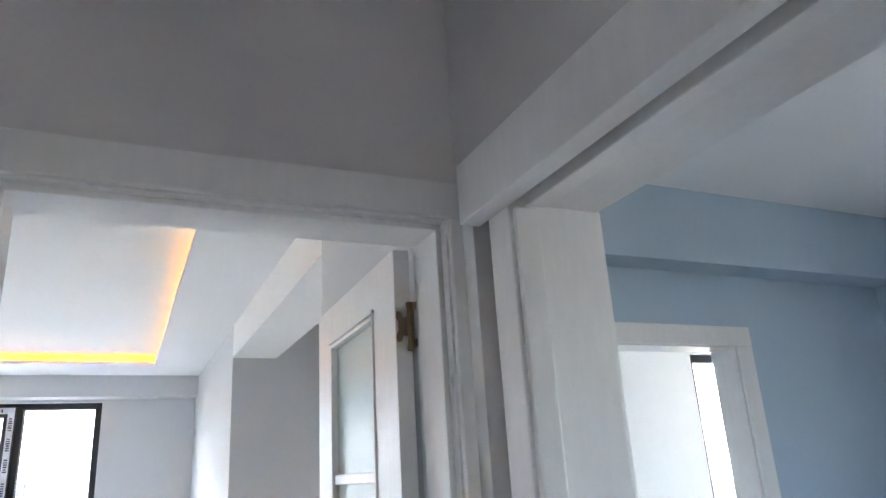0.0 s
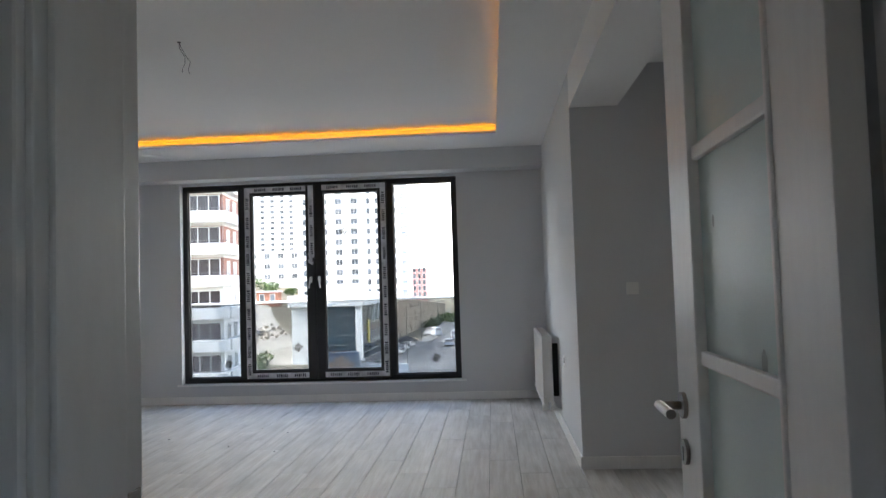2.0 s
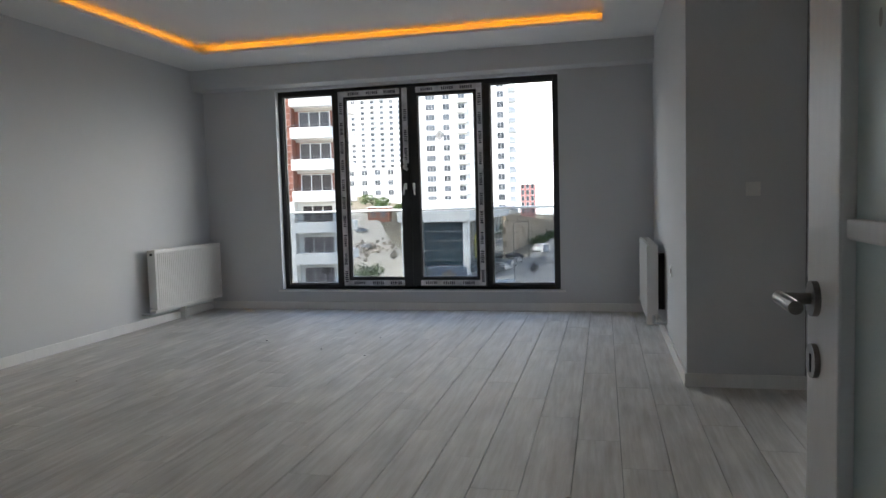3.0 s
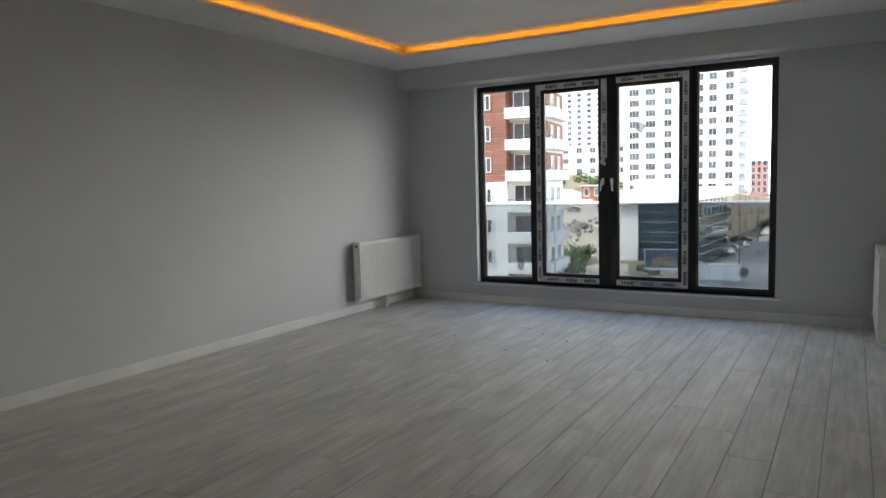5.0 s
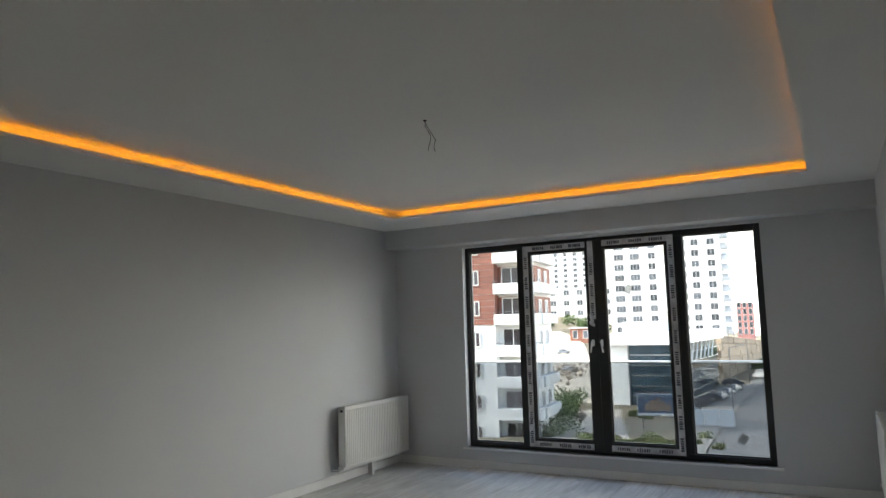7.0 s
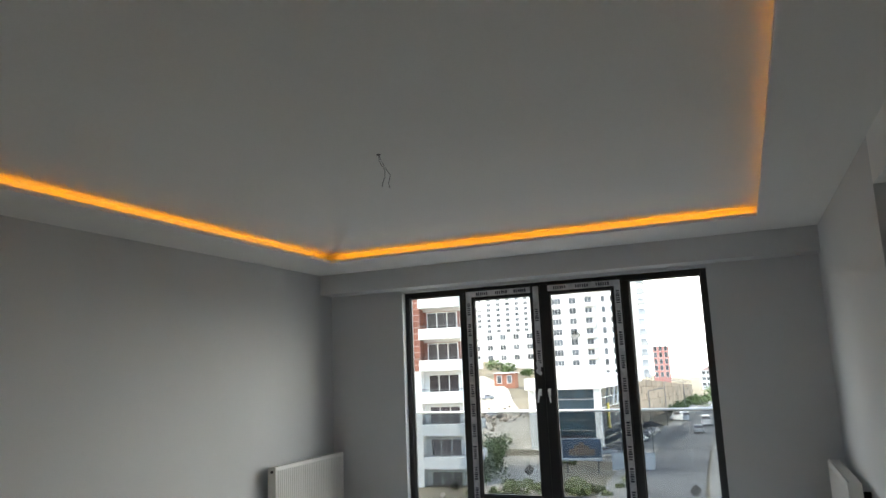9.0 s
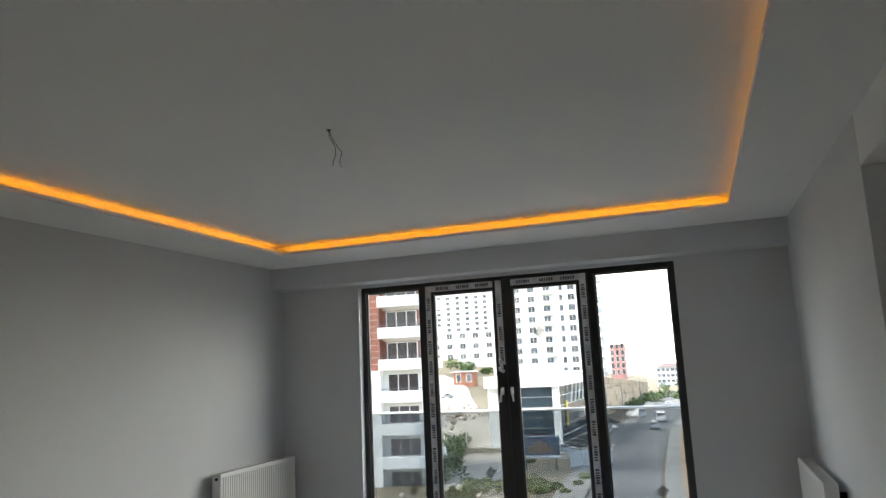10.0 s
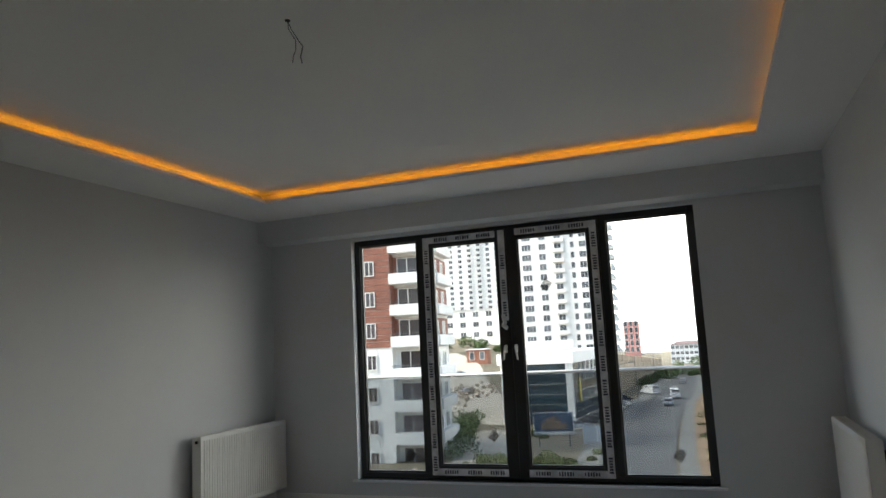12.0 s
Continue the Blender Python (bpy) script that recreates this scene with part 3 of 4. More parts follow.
wy = YW + 0.075
win = thing("window_1", "wide anthracite window of four lights, sashes still in film", "window", kind="structure")
M1, M2, MM = -1.90, -0.17, -1.035
part("window_frame", ring(bmesh.new(), WX0, WX1, WZ0, WZ1, 0.055, wy, wy + 0.08, 0.004), ANTHRACITE, win)
for x in (M1, M2):
    part("mullion", boxed(x - 0.036, x + 0.036, wy + 0.002, wy + 0.08, WZ0 + 0.055, WZ1 - 0.055, 0.004), ANTHRACITE, win)
for a, b in ((WX0 + 0.055, M1 - 0.036), (M2 + 0.036, WX1 - 0.055)):
    part("bead", ring(bmesh.new(), a, b, WZ0 + 0.055, WZ1 - 0.055, 0.014, wy + 0.02, wy + 0.05, 0.003), ANTHRACITE, win)
    pane = part("pane", boxed(a, b, wy + 0.05, wy + 0.056, WZ0 + 0.056, WZ1 - 0.056), PANE, win, "clear glass pane")
    pane.visible_shadow = False
sash(win, M1 + 0.03, MM - 0.001, WZ0 + 0.03, WZ1 - 0.03, wy - 0.022, MM - 0.055, -1, 1, 11)
sash(win, MM + 0.001, M2 - 0.03, WZ0 + 0.03, WZ1 - 0.03, wy - 0.022, MM + 0.04, 1, 2, 23)
part("astragal", boxed(MM - 0.04, MM + 0.04, wy + 0.055, wy + 0.075, WZ0 + 0.06, WZ1 - 0.06, 0.003), ANTHRACITE, win)
part("window_sill", boxed(WX0 - 0.05, WX1 + 0.05, YW - 0.022, YW + 0.075, WZ0 - 0.022, WZ0, 0.003), WHITE_LACQUER, win, "thin white sill board")


def sticker(x, z, a, y):
    s = new("glass_sticker", mesh_of(boxed(-0.038, 0.038, -0.002, 0.002, -0.045, 0.045, 0.001), "glass_sticker", STICKER))
    s.matrix_basis = pose(x, y, z, 0, a, 0)
    tagged(s, "small grey square of tape stuck to the pane", "sticker", "tape squares on the panes")


sticker(-2.10, 0.43, 25, wy + 0.048)
sticker(-1.27, 0.61, 40, wy + 0.021)
sticker(-0.70, 1.93, 35, wy + 0.021)
sticker(0.31, 0.45, 35, wy + 0.048)

# torn rag of film hanging on the meeting stile
rag_bm = bmesh.new()
for k in range(9):
    r = random.Random(40 + k)
    bmesh.ops.create_icosphere(rag_bm, subdivisions=1, radius=0.014 + 0.012 * r.random(),
                               matrix=Matrix.Translation((MM - 0.065 + 0.03 * r.random(), wy - 0.032 - 0.006 * r.random(), 1.57 + 0.013 * k)) @ Matrix.Diagonal((1, 0.45, 1.2, 1)))
tagged(new("film_scrap", mesh_of(rag_bm, "film_scrap", FILM, True)), "crumpled scrap of torn film on the sash", "film scrap")

# narrow window of the recess
win2 = thing("window_2", "narrow tall anthracite window with printed film on its frame", "window", kind="structure")
part("window_frame", ring(bmesh.new(), 2.23, 2.57, 0.06, 2.475, 0.062, YA - 0.008, YA + 0.10, 0.004), ANTHRACITE, win2)
f2 = part("film", boxed(2.232, 2.288, YA - 0.0105, YA - 0.0085, 0.07, 2.465), FILM, win2, "pale protective film with dark print")
print_marks(f2, YA - 0.0105, (0.1, 2.42), 2.262, True, 77)
p2 = part("pane", boxed(2.29, 2.51, YA + 0.06, YA + 0.066, 0.12, 2.415), PANE, win2)
p2.visible_shadow = False

# window of the bright room
win3 = thing("window_3", "black framed window of the bright room", "window", kind="structure")
part("window_frame", ring(bmesh.new(), 5.42, 6.9, 0.72, 2.45, 0.07, 4.05, 4.12, 0.004), ANTHRACITE, win3)
p3 = part("pane", boxed(5.49, 6.83, 4.08, 4.086, 0.79, 2.38), PANE, win3)
p3.visible_shadow = False
part("window_sill", boxed(5.38, 6.94, 3.97, 4.05, 0.695, 0.72, 0.003), WHITE_LACQUER, win3)

# ---- radiators ----


def radiator(m, length, label):
    """A steel panel radiator. Local x runs along the wall, local y points into the room."""
    r = thing("radiator", label, "radiator", m, "panel radiators")
    h, d = 0.64, 0.155
    z0 = 0.15
    front = bmesh.new()
    n = int(length / 0.0335)
    pts = [(0.0, d - 0.003)]
    for i in range(n):
        a = 0.03 + (length - 0.06) * i / n
        wdt = (length - 0.06) / n
        pts += [(a, d), (a + wdt * 0.62, d), (a + wdt * 0.74, d - 0.008), (a + wdt * 0.92, d - 0.008)]
    pts += [(length, d - 0.003)]
    rows = []
    for z, inset in ((z0, 0.004), (z0 + 0.03, 0.0), (z0 + 0.045, 1.0), (z0 + h - 0.045, 1.0), (z0 + h - 0.03, 0.0), (z0 + h, 0.004)):
        rows.append([front.verts.new((x, (y if inset == 1.0 else d - inset), z)) for x, y in pts])
    for a, b in zip(rows, rows[1:]):
        for i in range(len(a) - 1):
            front.faces.new((a[i], a[i + 1], b[i + 1], b[i]))
    box(front, 0.001, length - 0.001, d - 0.024, d - 0.012, z0 + 0.002, z0 + h - 0.002)
    part("front_panel", front, WHITE_STEEL, r, "white ribbed steel panel")
    part("back_panel", boxed(0.01, length - 0.01, 0.06, 0.07, z0 + 0.01, z0 + h - 0.01, 0.003), WHITE_STEEL, r)
    for x in (0.0, length - 0.003):
        part("side_cover", boxed(x, x + 0.003, 0.062, d - 0.006, z0 + 0.015, z0 + h - 0.005, 0.001), WHITE_STEEL, r)
    grille = bmesh.new()
    box(grille, 0.004, length - 0.004, 0.064, 0.070, z0 + h - 0.012, z0 + h - 0.002)
    box(grille, 0.004, length - 0.004, d - 0.016, d - 0.009, z0 + h - 0.012, z0 + h - 0.002)
    for i in range(int(length / 0.03)):
        box(grille, 0.02 + i * 0.03, 0.026 + i * 0.03, 0.070, d - 0.016, z0 + h - 0.010, z0 + h - 0.004)
    part("top_grille", grille, WHITE_STEEL, r)
    for x in (0.12, length - 0.15):
        part("bracket", boxed(x, x + 0.03, 0.0, 0.06, z0 + 0.08, z0 + h - 0.08, 0.002), DARK, r)
    for x in (-0.035, length + 0.035):
        v = part("valve", rod(bmesh.new(), (x, 0.10, z0 - 0.012), (x, 0.10, z0 + 0.055), 0.013, seg=14), ALU, r)
        part("pipe", rod(rod(bmesh.new(), (x, 0.10, z0 - 0.012), (x, 0.0, z0 - 0.012), 0.009, seg=12), (x, 0.10, z0 + 0.03), (x + (0.04 if x < 0 else -0.04), 0.10, z0 + 0.03), 0.010, seg=12), ALU, v)
    part("valve_head", rod(bmesh.new(), (length + 0.035, 0.10, z0 + 0.02), (length + 0.035, 0.165, z0 + 0.02), 0.019, 0.016, seg=16), WHITE_PLASTIC, r)
    part("air_vent", rod(bmesh.new(), (length, 0.11, z0 + h - 0.045), (length + 0.012, 0.11, z0 + h - 0.045), 0.013, seg=14), DARK, r)
    part("foot", boxed(length * 0.55, length * 0.55 + 0.035, 0.06, 0.12, 0.0, z0 + 0.02, 0.002), WHITE_STEEL, r)
    return r


radiator(pose(XL, 7.655, 0, 0, 0, -90), 1.23, "white ribbed panel radiator on the long wall by the window")
radiator(pose(XR, 6.28, 0, 0, 0, 90), 1.20, "white ribbed panel radiator on the side wall by the window")


def switch(m, name, label, rocker=True):
    s = thing(name, label, name.replace("_", " "), m)
    part("surround", boxed(-0.042, 0.042, -0.009, 0, -0.042, 0.042, 0.003), WHITE_PLASTIC, s)
    if rocker:
        part("rocker", boxed(-0.028, 0.028, -0.013, -0.008, -0.028, 0.028, 0.002), WHITE_PLASTIC, s)
    else:
        # dark disc paints the shade inside the well
        part("socket_well_shade", rod(bmesh.new(), (0, -0.008, 0), (0, -0.0105, 0), 0.022, seg=20), DARK, s)


switch(pose(1.934, YA, 1.225), "light_switch", "white square light switch on the grey wall")
switch(pose(XR, 5.74, 0.63, 0, 0, -90), "wall_socket", "white wall socket beside the radiator", False)

# bare wires for a ceiling lamp
wires = thing("ceiling_wires", "bare dark wires hanging from the ceiling tray", "cable", pose(-0.93, 4.08, TOP))
for k, dx in enumerate((-0.006, 0.008)):
    c = bpy.data.curves.new("wire", "CURVE")
    c.dimensions, c.bevel_depth, c.bevel_resolution = "3D", 0.0019, 2
    sp = c.splines.new("POLY")
    pts = [(0, 0, 0.0), (0.01 + dx, 0.0, -0.05), (0.045 + dx, 0.01, -0.12), (0.055 + dx * 3, 0.012, -0.17 + 0.01 * k), (0.035 + dx * 3, 0.02, -0.20 - 0.012 * k), (0.036 + dx * 4, 0.02, -0.235 - 0.015 * k)]
    sp.points.add(len(pts) - 1)
    for q, p in zip(sp.points, pts):
        q.co = (p[0] * 0.85, p[1] * 0.85, p[2] * 0.8, 1)
    w = new("wire", c)
    dg = bpy.context.evaluated_depsgraph_get()
    me = bpy.data.meshes.new_from_object(w.evaluated_get(dg))
    bpy.data.objects.remove(w)
    me.materials.append(COPPER)
    ob = new("wire", me)
    ob.parent = wires
# dark disc paints the shade in the wires' hole
part("ceiling_hole_shade", rod(bmesh.new(), (0, 0, 0), (0, 0, -0.003), 0.012), DARK, wires)

# grit on the boards
for k, (x, y) in enumerate(((-1.9, 5.9), (-1.2, 6.3), (-1.25, 5.6), (-2.6, 4.4), (-0.8, 5.4), (0.9, 3.0), (-0.9, 6.1))):
    g = bmesh.new()
    bmesh.ops.create_icosphere(g, subdivisions=1, radius=0.008, matrix=Matrix.Translation((0, 0, 0.004)) @ Matrix.Diagonal((1.3, 0.9, 0.5, 1)))
    ob = new("debris", mesh_of(g, "debris", RUBBLE if k % 2 else DARK))
    ob.matrix_basis = pose(x, y, 0, 0, 0, 40 * k)
    tagged(ob, "small crumb of dirt on the boards", "debris", "crumbs on the floor")

# ---- balcony ----
structure("balcony_slab", boxed(-4.2, 2.4, YW + 0.22, 9.3, -0.28, -0.10), CONCRETE, "concrete balcony slab outside the window", "balcony")
rail = thing("balcony_railing", "tinted glass balcony railing with aluminium top rail", "railing", pose(0, 9.2, -0.10))
part("top_rail", rod(bmesh.new(), (-4.2, 0, 1.20), (2.4, 0, 1.20), 0.015, seg=16), ALU, rail, smooth=True)
part("bottom_rail", boxed(-4.2, 2.4, -0.03, 0.03, 0, 0.07, 0.004), ALU, rail)
for a in (-4.2, -2.0, 0.2):
    g = part("pane", boxed(a + 0.0015, a + 2.1985, -0.005, 0.005, 0.07, 1.185), RAIL_GLASS, rail, "grey tinted glass")
    g.visible_shadow = False

# ---- outside ----


def hill(x, y):
    """Height of the ground: a flat valley that climbs to the left and falls away far off."""
    s = min(max((-15 - x * min(1, 100 / max(y, 1))) / 18, 0), 1)
    s = s * s * (3 - 2 * s)
    return -9.6 + s * 0.095 * min(max(0, y - 92), 260) - (1 - s) * 0.03 * min(max(0, y - 230), 2000)


def sheet(name, xs, ys, mat, label, category, lift=0.0, kind="structure"):
    verts = [(x, y, hill(x, y) + lift) for y in ys for x in xs]
    n = len(xs)
    faces = [(j * n + i, j * n + i + 1, (j + 1) * n + i + 1, (j + 1) * n + i) for j in range(len(ys) - 1) for i in range(n - 1)]
    me = bpy.data.meshes.new(name)
    me.from_pydata(verts, [], faces)
    me.materials.append(mat)
    return tagged(new(name, me), label, category, kind=kind)


def strip_along(name, line, widths, mat, label, category, lift, parent=None):
    """A ribbon over the ground along a smooth line."""
    verts, faces = [], []
    P = []
    for i in range(len(line) - 1):
        a = line[max(i - 1, 0)]
        b, c = line[i], line[i + 1]
        d = line[min(i + 2, len(line) - 1)]
        for k in range(8):
            t = k / 8
            P.append(tuple(0.5 * (2 * b[j] + (c[j] - a[j]) * t + (2 * a[j] - 5 * b[j] + 4 * c[j] - d[j]) * t * t + (3 * b[j] - a[j] - 3 * c[j] + d[j]) * t ** 3) for j in (0, 1)) + (widths[i] + (widths[i + 1] - widths[i]) * t,))
    for i, (x, y, w) in enumerate(P):
        q, r = P[max(i - 1, 0)], P[min(i + 1, len(P) - 1)]
        t = Vector((r[0] - q[0], r[1] - q[1])).normalized()
        for s in (-0.5, -0.25, 0, 0.25, 0.5):
            px, py = x + t.y * w * -s * -1, y - t.x * w * s
            verts.append((px, py, hill(px, py) + lift))
    for i in range(len(P) - 1):
        for k in range(4):
            faces.append((i * 5 + k, i * 5 + k + 1, i * 5 + k + 6, i * 5 + k + 5))
    me = bpy.data.meshes.new(name)
    me.from_pydata(verts, [], faces)
    me.materials.append(mat)
    return tagged(new(name, me), label, category, kind="structure"), P


edge = [-1800, -900, -500, -300, -200, -140, -100, -80, -65, -55, -48, -42, -37, -33, -29, -25, -21, -17, -13, -8, 0, 10, 30, 80, 200, 600, 1800]
deep = [-300, -60, 10, 30, 45, 60, 75, 85, 95, 105, 115, 125, 140, 160, 180, 210, 250, 300, 380, 420, 600, 1000, 2000, 3500]
sheet("ground", edge, deep, EARTH, "dusty bare earth sloping up to the hill", "ground")
ROAD = [(-3.5, 20), (-6.1, 62), (-6.95, 83), (-7.6, 116), (-6.8, 145), (-7.3, 180), (-9, 205), (-20, 240), (-45, 275)]
strip_along("road", ROAD, [6, 6, 6, 6.4, 6.6, 6.6, 6.6, 7, 7], ASPHALT, "grey asphalt road curving down the valley", "road", 0.05)
strip_along("pavement", [(x - 4.4, y) for i, (x, y) in enumerate(ROAD)], [2.6] * 9, PAVING, "pale paved footway beside the road", "pavement", 0.16)
strip_along("pavement", [(x + 4.1, y) for x, y in ROAD], [1.6] * 9, PAVING, "narrow paved footway beside the road", "pavement", 0.16)
strip_along("earth_bank", [(x + 8.4, y) for x, y in ROAD[:6]], [7] * 6, BANK, "brown bare earth bank beside the road", "bank", 0.3)
strip_along("dirt_track", [(-15, 50), (-20, 66), (-25, 80), (-29, 92), (-36, 112), (-46, 135), (-55, 158), (-70, 185)], [7, 7, 8, 9, 9, 8, 8, 7], DIRT_ROAD, "pale dirt track winding uphill", "track", 0.06)
strip_along("car_park", [(-14, 84), (-13.5, 100), (-14.5, 128)], [6, 6, 6], PAVING, "paved parking strip beside the office", "car park", 0.07)


def facade_window(name, w, h, mat, frame_mat, bars=1):
    """One window: a white frame round a dark pane, shared by all its repeats."""
    f = bmesh.new()
    ring(f, -w / 2, w / 2, 0, h, 0.09, -0.06, 0.04, 0)
    for k in range(bars):
        x = -w / 2 + w * (k + 1) / (bars + 1)
        box(f, x - 0.04, x + 0.04, -0.05, 0.03, 0.09, h - 0.09)
    return mesh_of(boxed(-w / 2 + 0.05, w / 2 - 0.05, -0.03, 0.0, 0.05, h - 0.05), name + "_pane", mat), mesh_of(f, name + "_frame", frame_mat)


def put_window(parent, meshes, m, label=""):
    w = new("window", meshes[1])
    w.parent, w.matrix_basis = parent, m
    p = new("pane", meshes[0])
    p.parent = w
    return w


PVC = WHITE_PLASTIC
W_SMALL = facade_window("small_window", 1.0, 1.5, WINDOW_DARK, PVC, 1)
W_DOOR = facade_window("balcony_window", 3.2, 2.2, WINDOW_DARK, PVC, 2)
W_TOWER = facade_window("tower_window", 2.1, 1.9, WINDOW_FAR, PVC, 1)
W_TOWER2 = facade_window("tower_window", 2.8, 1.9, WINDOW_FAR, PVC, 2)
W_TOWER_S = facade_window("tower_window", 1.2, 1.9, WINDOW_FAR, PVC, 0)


def balcony(parent, x0, x1, d, z, h, name_mat):
    """A rounded white parapet on a slab."""
    bm = bmesh.new()
    path = [(x0, 0.0), (x0, -d)]
    r = 0.9
    for k in range(7):
        a = radians(-90 + 15 * k)
        path.append((x1 - r + r * math.cos(a), -d + r + r * math.sin(a)))
    path.append((x1, 0.0))
    low = [bm.verts.new((x, y, z)) for x, y in path]
    f = bm.faces.new(low)
    ext = bmesh.ops.extrude_face_region(bm, geom=[f])
    bmesh.ops.translate(bm, vec=(0, 0, h), verts=[g for g in ext["geom"] if isinstance(g, bmesh.types.BMVert)])
    b = part("balcony", bm, name_mat, parent, "white rounded balcony parapet")
    rl = bmesh.new()
    pts = [(x, y + (0.1 if y < -0.5 else 0), z + h + 0.25) for x, y in path]
    for a, c in zip(pts, pts[1:]):
        rod(rl, a, c, 0.03, seg=6)
    for a in pts[1::2]:
        rod(rl, (a[0], a[1], z + h), a, 0.02, seg=6)
    part("railing", rl, STEEL, b)
    return b


def apartment_block(m):
    """White block with red-brown cladding, balconies one over another."""
    b = thing("apartment_building", "white apartment block with red-brown cladding and rounded balconies", "building", m)
    storey, n, base = 3.12, 9, -10.2
    top = base + storey * n
    part("wall", boxed(-14, 3.9, 0.0, 7, base, top), RENDER_WHITE, b)
    part("roof", boxed(-14.4, 4.6, -1.9, 7.4, top, top + 0.5), RENDER_WHITE, b)
    part("pier", boxed(-6.2, 0.0, -1.15, 0.0, base, top), RENDER_WHITE, b, "white projecting stair bay")
    for k in range(9):
        z = base + k * storey
        if k >= 4:
            for j in range(5):
                part("cladding_panel", boxed(-6.2, -0.02, -1.22, -1.15, z + j * storey / 5 + 0.02, z + (j + 1) * storey / 5 - 0.02), CLADDING, b, "red-brown cladding board" if j == 0 and k == 4 else "")
            part("end_cladding", boxed(3.9, 3.96, 0.1, 6.9, z + 0.9, z + storey - 0.3), CLADDING, b)
            part("return_cladding", boxed(0.0, 0.06, -1.15, 0, z + 0.9, z + storey - 0.05), CLADDING, b)
            part("back_cladding", boxed(0.08, 3.9, -0.08, 0.0, z + 0.9, z + storey - 0.3), CLADDING, b)
        balcony(b, 0.02, 4.5, 1.7, z, 1.05, RENDER_WHITE)
        part("side_balcony", boxed(3.9, 4.7, 0.0, 6.8, z, z + 1.05, 0.1), RENDER_WHITE, b)
        put_window(b, W_DOOR, pose(2.1, -0.12, z + 0.55))
        for yy in (1.8, 4.6):
            put_window(b, W_SMALL, pose(4.0, yy, z + 1.0, 0, 0, 90))
        put_window(b, W_SMALL, pose(-2.1, -1.25, z + 0.95))
    return b


apartment_block(pose(-29.2, 66, -0.75, 0, 0, 8))


def tower(m, width, depth, storeys, base, cols, label):
    """A slab tower with rows of alike windows."""
    t = thing("tower_block", label, "building", m)
    h = storeys * 3.05
    part("wall", boxed(0, width, 0, depth, base - 16, base + h), RENDER_WHITE, t)
    part("roof", boxed(-0.3, width + 0.3, -0.3, depth + 0.3, base + h, base + h + 1.2), RENDER_WHITE, t)
    for k in range(storeys):
        z = base + 3.05 * k + 0.9
        for x, kind in cols:
            if kind == "b":
                part("balcony", boxed(x - 1.7, x + 1.7, -1.0, 0, z - 0.95, z + 0.1), RENDER_WHITE, t)
                put_window(t, W_TOWER, pose(x, -0.05, z - 0.1))
            else:
                put_window(t, {"w": W_TOWER, "d": W_TOWER2, "s": W_TOWER_S}[kind], pose(x, -0.05, z))
    return t


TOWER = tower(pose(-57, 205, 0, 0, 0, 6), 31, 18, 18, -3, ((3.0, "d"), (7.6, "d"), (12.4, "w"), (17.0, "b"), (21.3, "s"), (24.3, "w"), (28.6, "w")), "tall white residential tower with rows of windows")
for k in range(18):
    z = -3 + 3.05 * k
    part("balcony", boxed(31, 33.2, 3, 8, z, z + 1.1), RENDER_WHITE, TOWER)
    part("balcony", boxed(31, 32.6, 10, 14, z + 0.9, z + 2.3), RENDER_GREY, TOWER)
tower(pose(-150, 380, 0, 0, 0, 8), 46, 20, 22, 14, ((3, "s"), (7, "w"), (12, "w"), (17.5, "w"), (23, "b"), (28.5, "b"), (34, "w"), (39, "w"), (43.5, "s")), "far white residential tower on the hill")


def office(m):
    """Dark glass office with white roof slab and corner column."""
    o = thing("office_building", "dark glass office building with white roof and column", "building", m)
    w, d, h = 6.2, 30.0, 8.0
    part("core", boxed(0.3, w - 0.3, 0.3, d - 0.3, 0, h), CURTAIN_WALL, o)
    rows, cols = 6, 4
    for i in range(rows):
        for j in range(cols):
            part("glass_panel", boxed(0.1 + j * (w - 0.2) / cols + 0.02, 0.1 + (j + 1) * (w - 0.2) / cols - 0.02, 0.2, 0.3, h * i / rows + 0.05, h * (i + 1) / rows - 0.05), CURTAIN_WALL, o)
        for j in range(8):
            part("glass_panel", boxed(w - 0.3, w - 0.2, 0.4 + j * 3.6 + 0.03, 0.4 + (j + 1) * 3.6 - 0.03, h * i / rows + 0.05, h * (i + 1) / rows - 0.05), CURTAIN_WALL, o)
        part("sill_band", boxed(0.0, w - 0.1, 0.12, 0.2, h * (i + 1) / rows - 0.06, h * (i + 1) / rows + 0.02), ALU, o)
        part("sill_band", boxed(w - 0.2, w - 0.12, 0.2, d, h * (i + 1) / rows - 0.06, h * (i + 1) / rows + 0.02), ALU, o)
    part("roof", boxed(-3.4, w + 0.8, -0.9, d, h, h + 1.5), RENDER_WHITE, o, "white flat roof slab")
    part("roof_box", boxed(-3, 3, 8, 18, h + 1.5, h + 3.0), RENDER_WHITE, o)
    part("column", boxed(w - 0.35, w + 0.45, -0.6, 0.2, 0, h), RENDER_WHITE, o, "white corner column")
    part("side_wall", boxed(-3.2, 0.0, 0.0, d, -1, h), RENDER_WHITE, o, "white blank side wall")
    part("entrance", boxed(1.0, 5.2, -0.25, 0.1, 0, 2.0), WINDOW_DARK, o)
    part("sign", boxed(w - 0.18, w - 0.05, 6.0, 7.0, h * 0.30, h * 0.72), YELLOW, o, "upright yellow sign")
    for j in range(6):
        part("strut", rod(bmesh.new(), (w + 0.3, 8 + j * 2.8, h - 2.4), (w + 0.3, 9.6 + j * 2.8, h), 0.12, seg=6), RENDER_WHITE, o)
    return o


office(pose(-23.5, 94, -9.6, 0, 0, -2))

